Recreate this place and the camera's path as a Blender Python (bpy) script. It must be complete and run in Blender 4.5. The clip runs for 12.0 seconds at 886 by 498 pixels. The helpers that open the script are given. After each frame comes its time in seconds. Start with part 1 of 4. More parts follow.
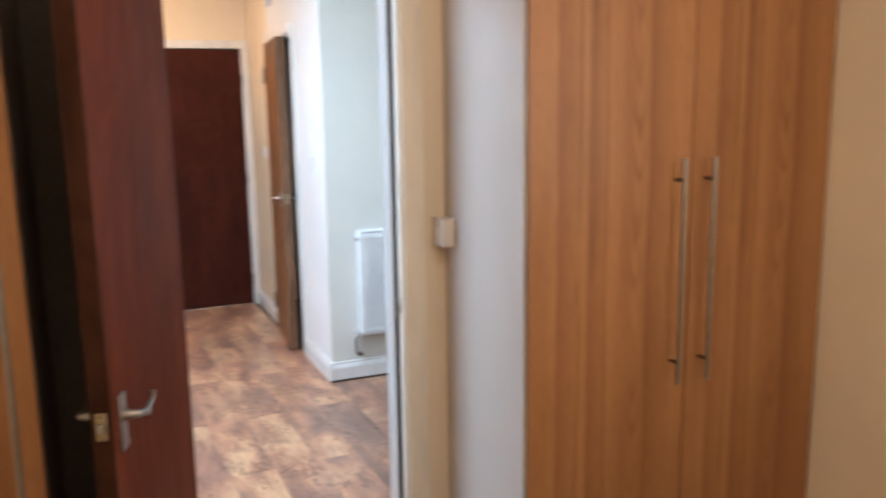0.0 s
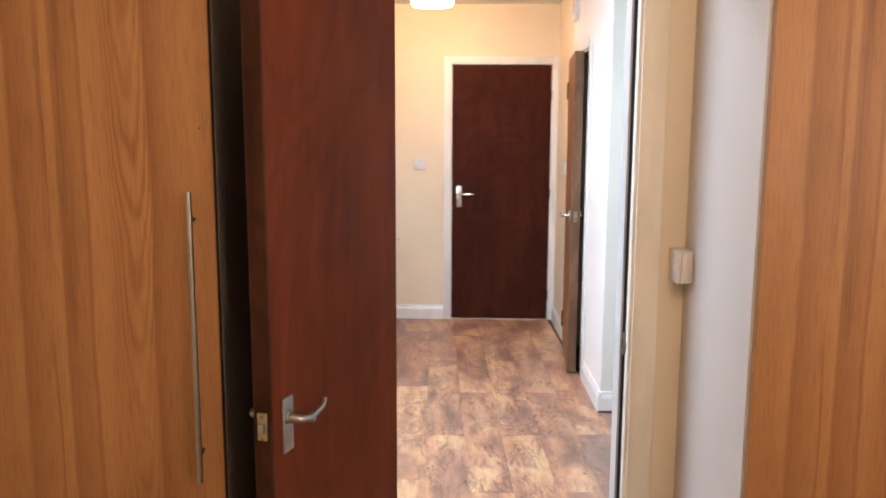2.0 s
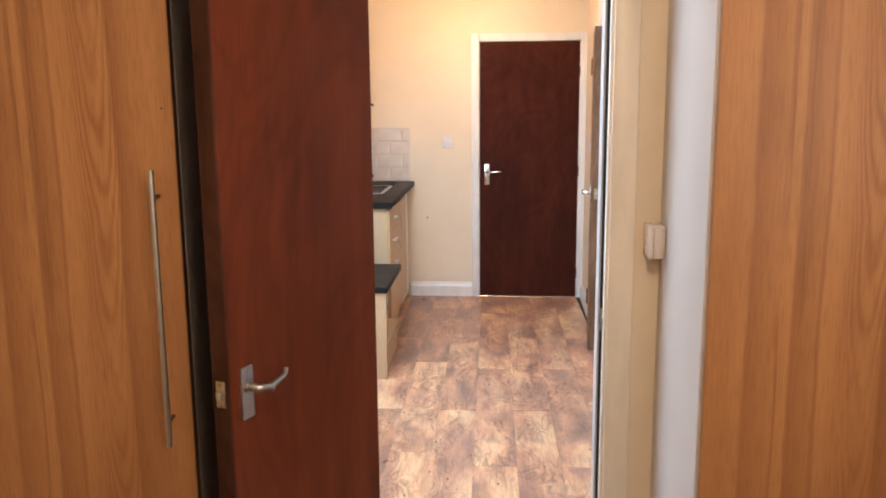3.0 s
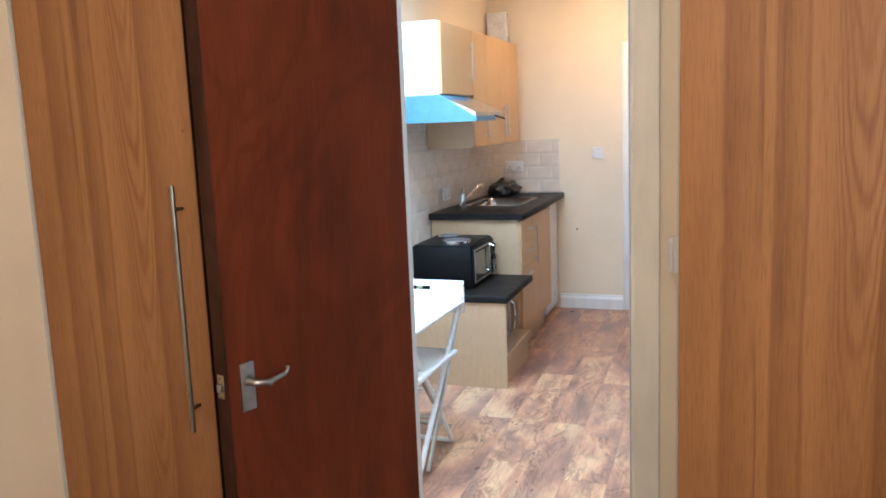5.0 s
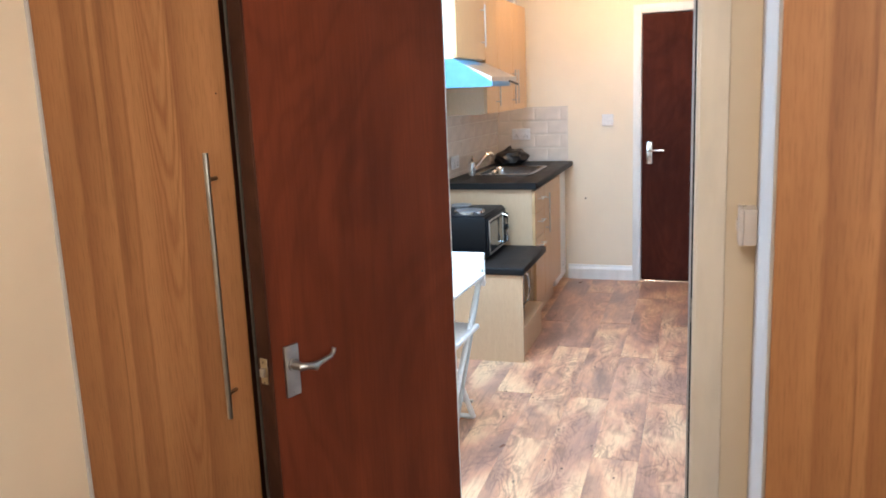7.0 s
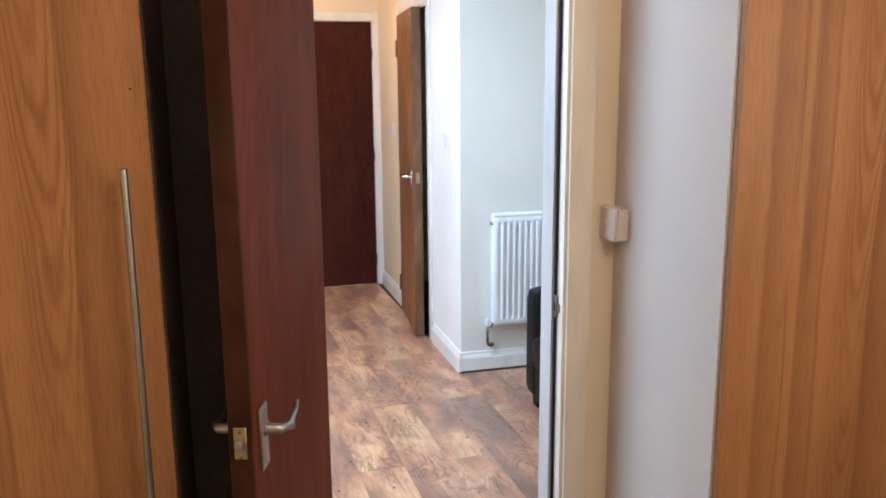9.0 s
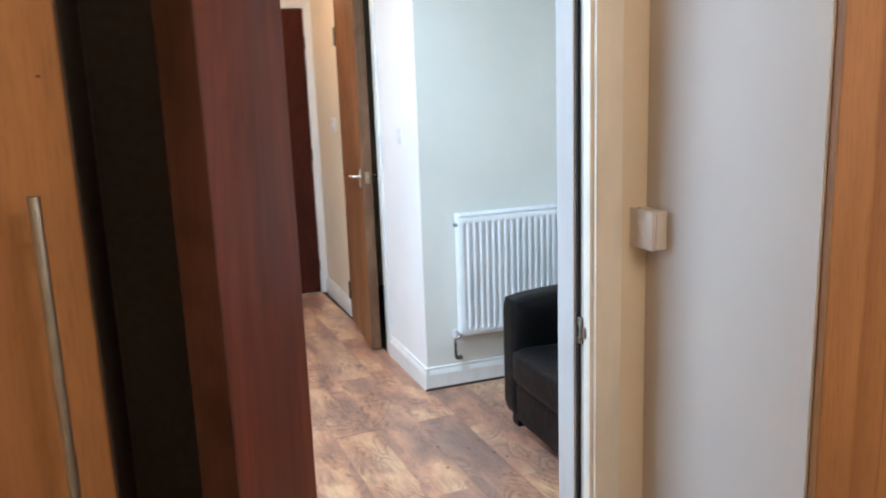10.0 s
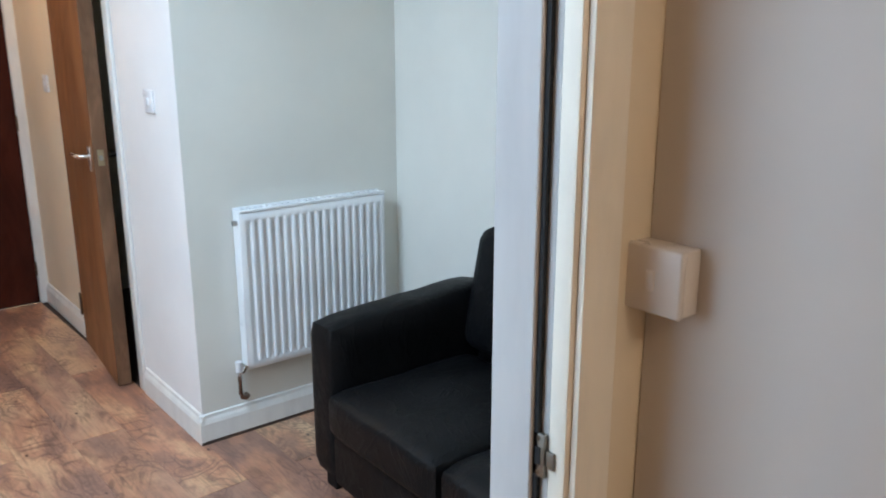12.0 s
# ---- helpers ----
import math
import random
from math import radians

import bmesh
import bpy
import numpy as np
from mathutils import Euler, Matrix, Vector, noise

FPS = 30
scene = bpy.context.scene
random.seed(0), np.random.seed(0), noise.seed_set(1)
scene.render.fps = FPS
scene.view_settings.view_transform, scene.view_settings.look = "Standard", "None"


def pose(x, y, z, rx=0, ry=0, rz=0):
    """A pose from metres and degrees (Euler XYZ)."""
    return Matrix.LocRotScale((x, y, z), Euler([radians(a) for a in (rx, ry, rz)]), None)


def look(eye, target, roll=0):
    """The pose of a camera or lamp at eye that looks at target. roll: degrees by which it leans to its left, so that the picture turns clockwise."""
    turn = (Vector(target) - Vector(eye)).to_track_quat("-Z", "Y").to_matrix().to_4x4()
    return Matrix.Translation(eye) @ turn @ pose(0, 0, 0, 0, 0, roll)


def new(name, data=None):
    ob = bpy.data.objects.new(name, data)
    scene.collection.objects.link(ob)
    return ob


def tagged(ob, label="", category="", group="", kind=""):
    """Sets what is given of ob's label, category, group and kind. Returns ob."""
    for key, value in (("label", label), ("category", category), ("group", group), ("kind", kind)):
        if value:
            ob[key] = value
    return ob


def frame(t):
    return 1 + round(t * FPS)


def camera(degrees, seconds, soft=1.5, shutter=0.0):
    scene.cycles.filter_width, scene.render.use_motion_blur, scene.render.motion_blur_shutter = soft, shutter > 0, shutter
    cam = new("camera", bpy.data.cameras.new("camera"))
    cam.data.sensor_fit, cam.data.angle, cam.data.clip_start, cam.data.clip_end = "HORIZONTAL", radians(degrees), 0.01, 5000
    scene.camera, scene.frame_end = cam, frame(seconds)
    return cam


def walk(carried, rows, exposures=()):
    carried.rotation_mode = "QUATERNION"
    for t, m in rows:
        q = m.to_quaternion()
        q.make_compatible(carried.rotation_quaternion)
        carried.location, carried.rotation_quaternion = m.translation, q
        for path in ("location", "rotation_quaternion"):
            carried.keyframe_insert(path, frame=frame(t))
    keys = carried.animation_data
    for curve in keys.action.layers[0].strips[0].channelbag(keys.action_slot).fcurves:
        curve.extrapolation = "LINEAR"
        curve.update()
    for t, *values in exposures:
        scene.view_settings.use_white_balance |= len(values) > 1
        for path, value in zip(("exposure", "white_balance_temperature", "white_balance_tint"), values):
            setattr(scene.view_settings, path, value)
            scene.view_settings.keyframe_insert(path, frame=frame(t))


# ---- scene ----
cam = camera(57.2, 12.0, soft=1.8, shutter=0.5)
PATH = [
    (0, (-0.041, -2.306, 1.533), (0.713, -0.486, 1.188), -0.9),
    (0.5, (0.001, -2.323, 1.527), (0.374, -0.386, 1.195), -0.4),
    (1, (-0.022, -2.301, 1.53), (0.168, -0.338, 1.2), -0.7),
    (1.5, (0.049, -2.264, 1.532), (0.212, -0.295, 1.216), -0.5),
    (2, (0.317, -2.205, 1.524), (0.268, -0.228, 1.225), 0.2),
    (2.5, (0.443, -2.224, 1.532), (0.288, -0.258, 1.199), -1.5),
    (3, (0.541, -2.23, 1.521), (0.354, -0.269, 1.171), -0.5),
    (3.5, (0.774, -2.192, 1.519), (0.304, -0.275, 1.195), -0.3),
    (3.7, (0.82, -2.202, 1.521), (0.291, -0.3, 1.203), -0.7),
    (5.3, (1.083, -2.17, 1.511), (0.374, -0.327, 1.193), -2.4),
    (5.5, (1.073, -2.192, 1.499), (0.381, -0.356, 1.111), -2.7),
    (6, (1.055, -2.228, 1.481), (0.391, -0.414, 0.961), -3.3),
    (6.5, (1.02, -2.162, 1.504), (0.316, -0.338, 1.08), -2.9),
    (6.7, (0.963, -2.132, 1.508), (0.262, -0.302, 1.11), -2.7),
    (8.3, (0.262, -2.023, 1.488), (0.322, -0.061, 1.106), -0.4),
    (8.5, (0.144, -2.031, 1.488), (0.382, -0.083, 1.101), -0.1),
    (9, (-0.076, -1.988, 1.518), (0.418, -0.09, 1.125), -0.5),
    (9.5, (-0.141, -1.821, 1.496), (0.428, 0.055, 1.098), -0.9),
    (10, (-0.131, -1.543, 1.501), (0.538, 0.296, 1.087), -2.1),
    (10.5, (-0.153, -1.273, 1.488), (0.701, 0.484, 1.061), -2.7),
    (11, (-0.091, -1.006, 1.474), (0.877, 0.687, 1.032), -2.9),
    (11.5, (-0.031, -0.8, 1.454), (1.102, 0.778, 0.981), -1.4),
    (12, (0.069, -0.641, 1.456), (1.27, 0.875, 0.945), -0.0),
]
EXPOSURES = [(0.0, -0.1, 7000, 13), (1.0, -0.12, 6900, 14), (2.5, 0.18, 7900, 18), (3.5, 0.1, 7000, 13), (5.3, 0.04, 6200, 7), (6.0, 0.28, 6150, 6), (6.7, 0.28, 6200, 7), (8.5, 0.05, 7000, 13), (9.5, -0.08, 6750, 11), (10.5, -0.16, 7000, 9), (12.0, -0.52, 7000, 10)]
walk(cam, [(t, look(eye, target, roll)) for t, eye, target, roll in PATH], EXPOSURES)

# ---- light ----
world = bpy.data.worlds.new("sky")
scene.world = world
world.use_nodes = True
sky = world.node_tree.nodes.new("ShaderNodeTexSky")
sky.sky_type, sky.sun_disc = "NISHITA", False
sky.sun_elevation, sky.sun_rotation = radians(35), radians(230)
world.node_tree.links.new(sky.outputs[0], world.node_tree.nodes["Background"].inputs[0])
world.node_tree.nodes["Background"].inputs[1].default_value = 0.1


def window_light(name, m, width, height, power, colour):
    lamp = bpy.data.lights.new(name, "AREA")
    lamp.shape, lamp.size, lamp.size_y = "RECTANGLE", width, height
    lamp.energy, lamp.color = power, colour
    ob = new(name, lamp)
    ob.matrix_world = m
    return ob


# daylight through the bedroom window and the living room window beside the table
window_light("bedroom_window_light", look((1.945, -2.5, 1.6), (0.2, -1.7, 1.35)), 1.0, 0.98, 23, (1.0, 0.94, 0.88))
window_light("living_window_light", look((-0.885, 0.85, 1.5), (0.6, 0.95, 1.2)), 1.14, 1.1, 26, (0.46, 0.69, 1.0))
# unseen top light, added over the table to brighten floor and walls
window_light("added_top_light", pose(-0.25, 1.25, 2.5), 0.78, 0.78, 98, (0.47, 0.7, 1.0))


# ---- materials ----
class Mat:
    """A node material with a Principled shader, and short ways to add nodes to it."""

    def __init__(self, name, colour=(0.5, 0.5, 0.5), rough=0.5, metal=0.0, spec=0.5):
        self.m = bpy.data.materials.new(name)
        self.m.use_nodes = True
        self.t = self.m.node_tree
        self.b = self.t.nodes["Principled BSDF"]
        self.b.inputs["Base Color"].default_value = (*colour, 1)
        self.b.inputs["Roughness"].default_value = rough
        self.b.inputs["Metallic"].default_value = metal
        self.b.inputs["Specular IOR Level"].default_value = spec

    def node(self, kind, **values):
        n = self.t.nodes.new(kind)
        for key, value in values.items():
            n.inputs[key.replace("_", " ")].default_value = value
        return n

    def link(self, a, b):
        self.t.links.new(a, b)

    def coords(self, scale=(1, 1, 1), shift=None):
        tc, mp = self.node("ShaderNodeTexCoord"), self.node("ShaderNodeMapping")
        mp.inputs["Scale"].default_value = scale
        self.link(tc.outputs["Object"], mp.inputs["Vector"])
        if shift:
            self.link(shift, mp.inputs["Location"])
        return mp.outputs[0]

    def noise(self, vec, scale, detail=4.0, rough=0.55, distort=0.0):
        n = self.node("ShaderNodeTexNoise", Scale=scale, Detail=detail, Roughness=rough, Distortion=distort)
        self.link(vec, n.inputs["Vector"])
        return n.outputs["Fac"]

    def ramp(self, fac, stops):
        n = self.node("ShaderNodeValToRGB")
        el = n.color_ramp.elements
        while len(el) < len(stops):
            el.new(0.5)
        for e, (p, c) in zip(el, stops):
            e.position, e.color = p, (*c, 1) if len(c) == 3 else c
        self.link(fac, n.inputs[0])
        return n.outputs[0]

    def mix(self, fac, a, b, mode="MIX"):
        n = self.t.nodes.new("ShaderNodeMix")
        n.data_type, n.blend_type = "RGBA", mode
        for k, v in ((0, fac), (6, a), (7, b)):
            if isinstance(v, (int, float)):
                n.inputs[k].default_value = v
            elif isinstance(v, tuple):
                n.inputs[k].default_value = (*v, 1)
            else:
                self.link(v, n.inputs[k])
        return n.outputs[2]

    def math(self, op, a, b=0.0):
        n = self.t.nodes.new("ShaderNodeMath")
        n.operation = op
        for k, v in ((0, a), (1, b)):
            if isinstance(v, (int, float)):
                n.inputs[k].default_value = v
            else:
                self.link(v, n.inputs[k])
        return n.outputs[0]

    def colour(self, out):
        self.link(out, self.b.inputs["Base Color"])
        return self

    def rough(self, fac, lo, hi):
        n = self.node("ShaderNodeMapRange")
        n.inputs["To Min"].default_value, n.inputs["To Max"].default_value = lo, hi
        self.link(fac, n.inputs["Value"])
        self.link(n.outputs[0], self.b.inputs["Roughness"])
        return self

    def bump(self, height, strength=0.2, distance=0.002):
        n = self.node("ShaderNodeBump", Strength=strength, Distance=distance)
        self.link(height, n.inputs["Height"])
        self.link(n.outputs[0], self.b.inputs["Normal"])
        return self


def paint(name, colour, rough=0.55, patch=0.06, bump=0.12):
    """Wall paint: rolled relief, faint patches and scuffs."""
    m = Mat(name, colour, rough)
    v = m.coords()
    big, fine = m.noise(v, 1.3, 5), m.noise(v, 190, 3)
    dark = tuple(c * (1 - patch * 2) for c in colour)
    light = tuple(min(1, c * (1 + patch)) for c in colour)
    m.colour(m.ramp(big, [(0.25, dark), (0.75, light)]))
    m.rough(m.noise(v, 6, 4), rough - 0.1, rough + 0.12)
    return m.bump(fine, bump, 0.0012).m


def gloss_white(name, colour=(0.8, 0.79, 0.76), rough=0.3):
    """Brushed gloss on joinery, slightly yellowed and knocked."""
    m = Mat(name, colour, rough)
    v = m.coords((1, 1, 0.25))
    n = m.noise(v, 14, 5)
    m.colour(m.ramp(n, [(0.28, tuple(c * 0.88 for c in colour)), (0.6, colour)]))
    m.rough(m.noise(m.coords(), 30, 4), rough - 0.08, rough + 0.2)
    return m.bump(m.noise(m.coords((1, 1, 0.1)), 160, 3), 0.15, 0.001).m


def stave_wood(name, dark, mid, light, along="z", stave=0.085, rough=0.42, figure=0.34):
    """Wood laminate in staves of uneven width, with long grain and arched figure."""
    m = Mat(name, mid, rough)
    squash = {"z": (1, 1, 0.06), "x": (0.06, 1, 1), "y": (1, 0.06, 1)}[along]
    slow = {"z": (1, 1, 0.16), "x": (0.16, 1, 1), "y": (1, 0.16, 1)}[along]
    v, s = m.coords(squash), m.coords(slow)
    tc, sep = m.node("ShaderNodeTexCoord"), m.node("ShaderNodeSeparateXYZ")
    m.link(tc.outputs["Object"], sep.inputs[0])
    across = sep.outputs["Y" if along == "x" else "X"]
    if along == "z":
        across = m.math("ADD", sep.outputs["X"], m.math("MULTIPLY", sep.outputs["Y"], 1.7))
    wob = m.math("MULTIPLY", m.noise(m.coords({"z": (0.6, 0.6, 0.0), "x": (0, .6, .6), "y": (.6, 0, .6)}[along]), 9, 1), 0.9)
    cell = m.math("FLOOR", m.math("ADD", m.math("DIVIDE", across, stave), wob))
    wn = m.t.nodes.new("ShaderNodeTexWhiteNoise")
    wn.noise_dimensions = "1D"
    m.link(cell, wn.inputs["W"])
    tone = wn.outputs["Value"]
    # arched figure: rings of a slow, stretched noise
    rings = m.math("SINE", m.math("MULTIPLY", m.noise(s, 5.0, 2, 0.5, 0.3), 120))
    rings = m.math("MULTIPLY", m.math("ADD", rings, 1), 0.5)
    streak = m.noise(v, 85, 5, 0.6)
    fibre = m.noise(v, 420, 3, 0.6)
    base = m.mix(m.math("ADD", m.math("MULTIPLY", tone, 0.7), 0.15), dark, light)
    base = m.mix(0.45, base, m.ramp(streak, [(0.3, dark), (0.55, mid), (0.75, light)]))
    base = m.mix(m.math("MULTIPLY", m.math("MULTIPLY", rings, m.math("GREATER_THAN", tone, 0.5)), figure), base, tuple(c * 0.6 for c in dark))
    base = m.mix(m.math("MULTIPLY", m.ramp(fibre, [(0.5, (0, 0, 0)), (0.75, (1, 1, 1))]), 0.42), base, tuple(c * 0.55 for c in dark))
    m.colour(base)
    m.rough(streak, rough - 0.08, rough + 0.12)
    return m.bump(fibre, 0.08, 0.0006).m


def door_laminate():
    """Printed wood of the wardrobe doors: plain, streaked and arched staves side by side, the same print on every door."""
    m = Mat("wardrobe_laminate", (0.33, 0.137, 0.044), 0.42, 0.0, 0.35)
    tc, sep = m.node("ShaderNodeTexCoord"), m.node("ShaderNodeSeparateXYZ")
    m.link(tc.outputs["Object"], sep.inputs[0])
    sway = m.math("MULTIPLY", m.math("SUBTRACT", m.noise(m.coords((1.2, 1, 0.5)), 2.4, 2), 0.5), 0.035)
    x = m.math("ADD", sep.outputs["X"], sway)
    z = sep.outputs["Z"]
    across = m.math("DIVIDE", x, 0.45)
    light, mid, dark, deep = (0.4, 0.187, 0.076), (0.332, 0.148, 0.058), (0.24, 0.1, 0.038), (0.085, 0.029, 0.0095)
    base = m.ramp(across, [(0.0, mid), (0.17, light), (0.185, dark), (0.29, mid), (0.38, light), (0.395, dark), (0.5, mid),
                           (0.515, dark), (0.53, light), (0.66, mid), (0.79, light), (0.805, dark), (0.9, mid), (1.0, light)])
    streak = m.noise(m.coords((1, 1, 0.05)), 46, 5, 0.6)
    fibre = m.noise(m.coords((1, 1, 0.045)), 300, 4, 0.62)
    cloud = m.noise(m.coords((1, 1, 0.3)), 4, 4, 0.55)
    base = m.mix(m.math("MULTIPLY", m.ramp(streak, [(0.4, (0, 0, 0)), (0.64, (1, 1, 1))]), 0.24), base, dark)
    base = m.mix(m.math("MULTIPLY", m.ramp(cloud, [(0.35, (0, 0, 0)), (0.7, (1, 1, 1))]), 0.38), base, mid)
    shade = m.noise(m.coords((1, 1, 0.2)), 4.6, 3, 0.5, 0.4)
    base = m.mix(m.math("MULTIPLY", m.ramp(shade, [(0.48, (0, 0, 0)), (0.62, (1, 1, 1))]), 0.34), base, (0.19, 0.072, 0.024))
    # dark drawn-out lines in the streaked stave
    band = m.ramp(across, [(0.29, (0, 0, 0)), (0.33, (1, 1, 1)), (0.44, (1, 1, 1)), (0.47, (0, 0, 0))])
    line = m.ramp(m.noise(m.coords((1, 1, 0.03)), 24, 3, 0.5), [(0.54, (0, 0, 0)), (0.6, (1, 1, 1)), (0.68, (0, 0, 0))])
    base = m.mix(m.math("MULTIPLY", m.math("MULTIPLY", band, line), 0.42), base, deep)
    # nested arches in the figured stave
    dx = m.math("SUBTRACT", x, 0.325)
    rise = m.math("SUBTRACT", z, m.math("MULTIPLY", m.math("MULTIPLY", dx, dx), 230))
    rise = m.math("ADD", rise, m.math("MULTIPLY", m.noise(m.coords((1, 1, 0.4)), 9, 3), 0.28))
    arch = m.math("ADD", m.math("MULTIPLY", m.math("SINE", m.math("MULTIPLY", rise, 44)), 0.5), 0.5)
    inside = m.ramp(across, [(0.6, (0, 0, 0)), (0.63, (1, 1, 1)), (0.81, (1, 1, 1)), (0.85, (0, 0, 0))])
    place = m.ramp(m.noise(m.coords((0, 0, 1)), 1.6, 1), [(0.35, (0.3, 0.3, 0.3)), (0.55, (1, 1, 1))])
    arch = m.math("MULTIPLY", m.math("MULTIPLY", m.math("POWER", arch, 2), inside), place)
    base = m.mix(m.math("MULTIPLY", arch, 0.6), base, (0.2, 0.07, 0.022))
    base = m.mix(m.math("MULTIPLY", m.ramp(fibre, [(0.48, (0, 0, 0)), (0.68, (1, 1, 1))]), 0.33), base, deep)
    m.colour(base)
    m.rough(streak, 0.36, 0.54)
    return m.bump(fibre, 0.08, 0.0006).m


def veneer(name, dark, light, rough=0.3, scale=1.0, spec=0.14):
    """Stained, lacquered veneer with upright streaks and cloudy arches."""
    m = Mat(name, light, rough, 0.0, spec)
    fine = m.noise(m.coords((1, 1, 0.035)), 150 * scale, 5, 0.6)
    wide = m.noise(m.coords((1, 1, 0.22)), 6 * scale, 4, 0.55, 0.6)
    rings = m.math("SINE", m.math("MULTIPLY", m.noise(m.coords((1, 1, 0.5)), 1.9 * scale, 3, 0.5, 1.4), 48))
    rings = m.math("MULTIPLY", m.math("ADD", rings, 1), 0.5)
    base = m.mix(m.ramp(wide, [(0.3, (0, 0, 0)), (0.7, (1, 1, 1))]), dark, light)
    base = m.mix(m.math("MULTIPLY", m.math("POWER", rings, 2), 0.28), base, tuple(c * 0.6 for c in dark))
    base = m.mix(m.math("MULTIPLY", m.ramp(fine, [(0.45, (0, 0, 0)), (0.7, (1, 1, 1))]), 0.26), base, tuple(c * 0.5 for c in dark))
    m.colour(base)
    m.rough(m.noise(m.coords((1, 1, 0.4)), 9, 5), rough - 0.08, rough + 0.16)
    return m.bump(fine, 0.12, 0.0007).m


def metal(name, colour, rough, brushed=(1, 1, 1)):
    m = Mat(name, colour, rough, 1.0)
    n = m.noise(m.coords(brushed), 260, 3)
    m.rough(n, rough - 0.07, rough + 0.1)
    m.colour(m.ramp(m.noise(m.coords(), 25, 4), [(0.3, tuple(c * 0.8 for c in colour)), (0.6, colour)]))
    return m.m


def plain(name, colour, rough=0.4, metal_=0.0, grain=60, bump=0.05, spec=0.5):
    """Moulded plastic, enamel or laminate, with faint mottling and smears."""
    m = Mat(name, colour, rough, metal_, spec)
    n = m.noise(m.coords(), grain, 4)
    m.colour(m.ramp(n, [(0.3, tuple(c * 0.86 for c in colour)), (0.7, tuple(min(1, c * 1.05) for c in colour))]))
    m.rough(m.noise(m.coords(), 12, 5), max(0.05, rough - 0.1), rough + 0.12)
    return m.bump(n, bump, 0.0006).m


def floor_vinyl():
    m = Mat("plank_print", (0.3, 0.2, 0.13), 0.34)
    info = m.node("ShaderNodeObjectInfo")
    comb = m.node("ShaderNodeCombineXYZ")
    for i, k in enumerate((37.0, 61.0, 13.0)):
        m.link(m.math("MULTIPLY", info.outputs["Random"], k), comb.inputs[i])
    sh = comb.outputs[0]
    v1, v2 = m.coords((1, 0.3, 1), sh), m.coords((1, 0.05, 1), sh)
    cloud = m.noise(m.coords((1, 0.36, 1), sh), 5.0, 5, 0.6, 0.35)
    tint = m.noise(m.coords((1, 0.6, 1), sh), 3.0, 3, 0.5)
    streak = m.noise(v2, 120, 5, 0.65)
    rings = m.math("SINE", m.math("MULTIPLY", m.noise(m.coords((1, 0.22, 1), sh), 10, 3, 0.55, 0.8), 110))
    rings = m.math("MULTIPLY", m.math("ADD", rings, 1), 0.5)
    base = m.ramp(cloud, [(0.33, (0.2, 0.107, 0.083)), (0.43, (0.37, 0.188, 0.13)), (0.5, (0.53, 0.255, 0.152)), (0.56, (0.63, 0.35, 0.205)), (0.66, (0.77, 0.49, 0.28))])
    blot = m.ramp(m.noise(m.coords((1, 0.45, 1), sh), 11, 5, 0.68, 0.5), [(0.55, (0, 0, 0)), (0.7, (1, 1, 1))])
    base = m.mix(m.math("MULTIPLY", m.ramp(tint, [(0.46, (0, 0, 0)), (0.66, (1, 1, 1))]), 0.42), base, (0.26, 0.165, 0.146))
    tone = m.ramp(info.outputs["Random"], [(0.0, (0.46, 0.2, 0.125)), (0.25, (0.64, 0.4, 0.23)), (0.5, (0.2, 0.115, 0.095)), (0.75, (0.56, 0.27, 0.17)), (1.0, (0.68, 0.45, 0.27))])
    base = m.mix(0.13, base, tone)
    wavy = m.math("SINE", m.math("MULTIPLY", m.noise(m.coords((1, 0.45, 1), sh), 6.0, 2, 0.5, 1.2), 58))
    wavy = m.math("POWER", m.math("ADD", m.math("MULTIPLY", wavy, 0.5), 0.5), 3)
    where = m.ramp(m.noise(m.coords((1, 0.5, 1), sh), 6.5, 2), [(0.42, (0.1, 0.1, 0.1)), (0.58, (1, 1, 1))])
    base = m.mix(m.math("MULTIPLY", m.math("MULTIPLY", m.math("POWER", rings, 4), where), 0.34), base, (0.11, 0.052, 0.036))
    base = m.mix(m.math("MULTIPLY", m.math("MULTIPLY", wavy, where), 0.58), base, (0.16, 0.082, 0.06))
    base = m.mix(m.math("MULTIPLY", m.ramp(streak, [(0.5, (0, 0, 0)), (0.7, (1, 1, 1))]), 0.38), base, (0.1, 0.055, 0.04))
    vor = m.node("ShaderNodeTexVoronoi", Scale=15.0)
    m.link(m.coords((1, 0.55, 1), sh), vor.inputs["Vector"])
    knot = m.ramp(vor.outputs["Distance"], [(0.05, (1, 1, 1)), (0.11, (0, 0, 0))])
    knot = m.math("MULTIPLY", knot, m.ramp(m.noise(m.coords((1, 0.6, 1), sh), 4.5, 2), [(0.42, (0, 0, 0)), (0.5, (1, 1, 1))]))
    base = m.mix(m.math("MULTIPLY", knot, 0.9), base, (0.04, 0.02, 0.014))
    base = m.mix(m.math("MULTIPLY", blot, 0.42), base, (0.13, 0.072, 0.06))
    m.colour(base)
    m.rough(cloud, 0.22, 0.42)
    return m.bump(streak, 0.18, 0.0008).m


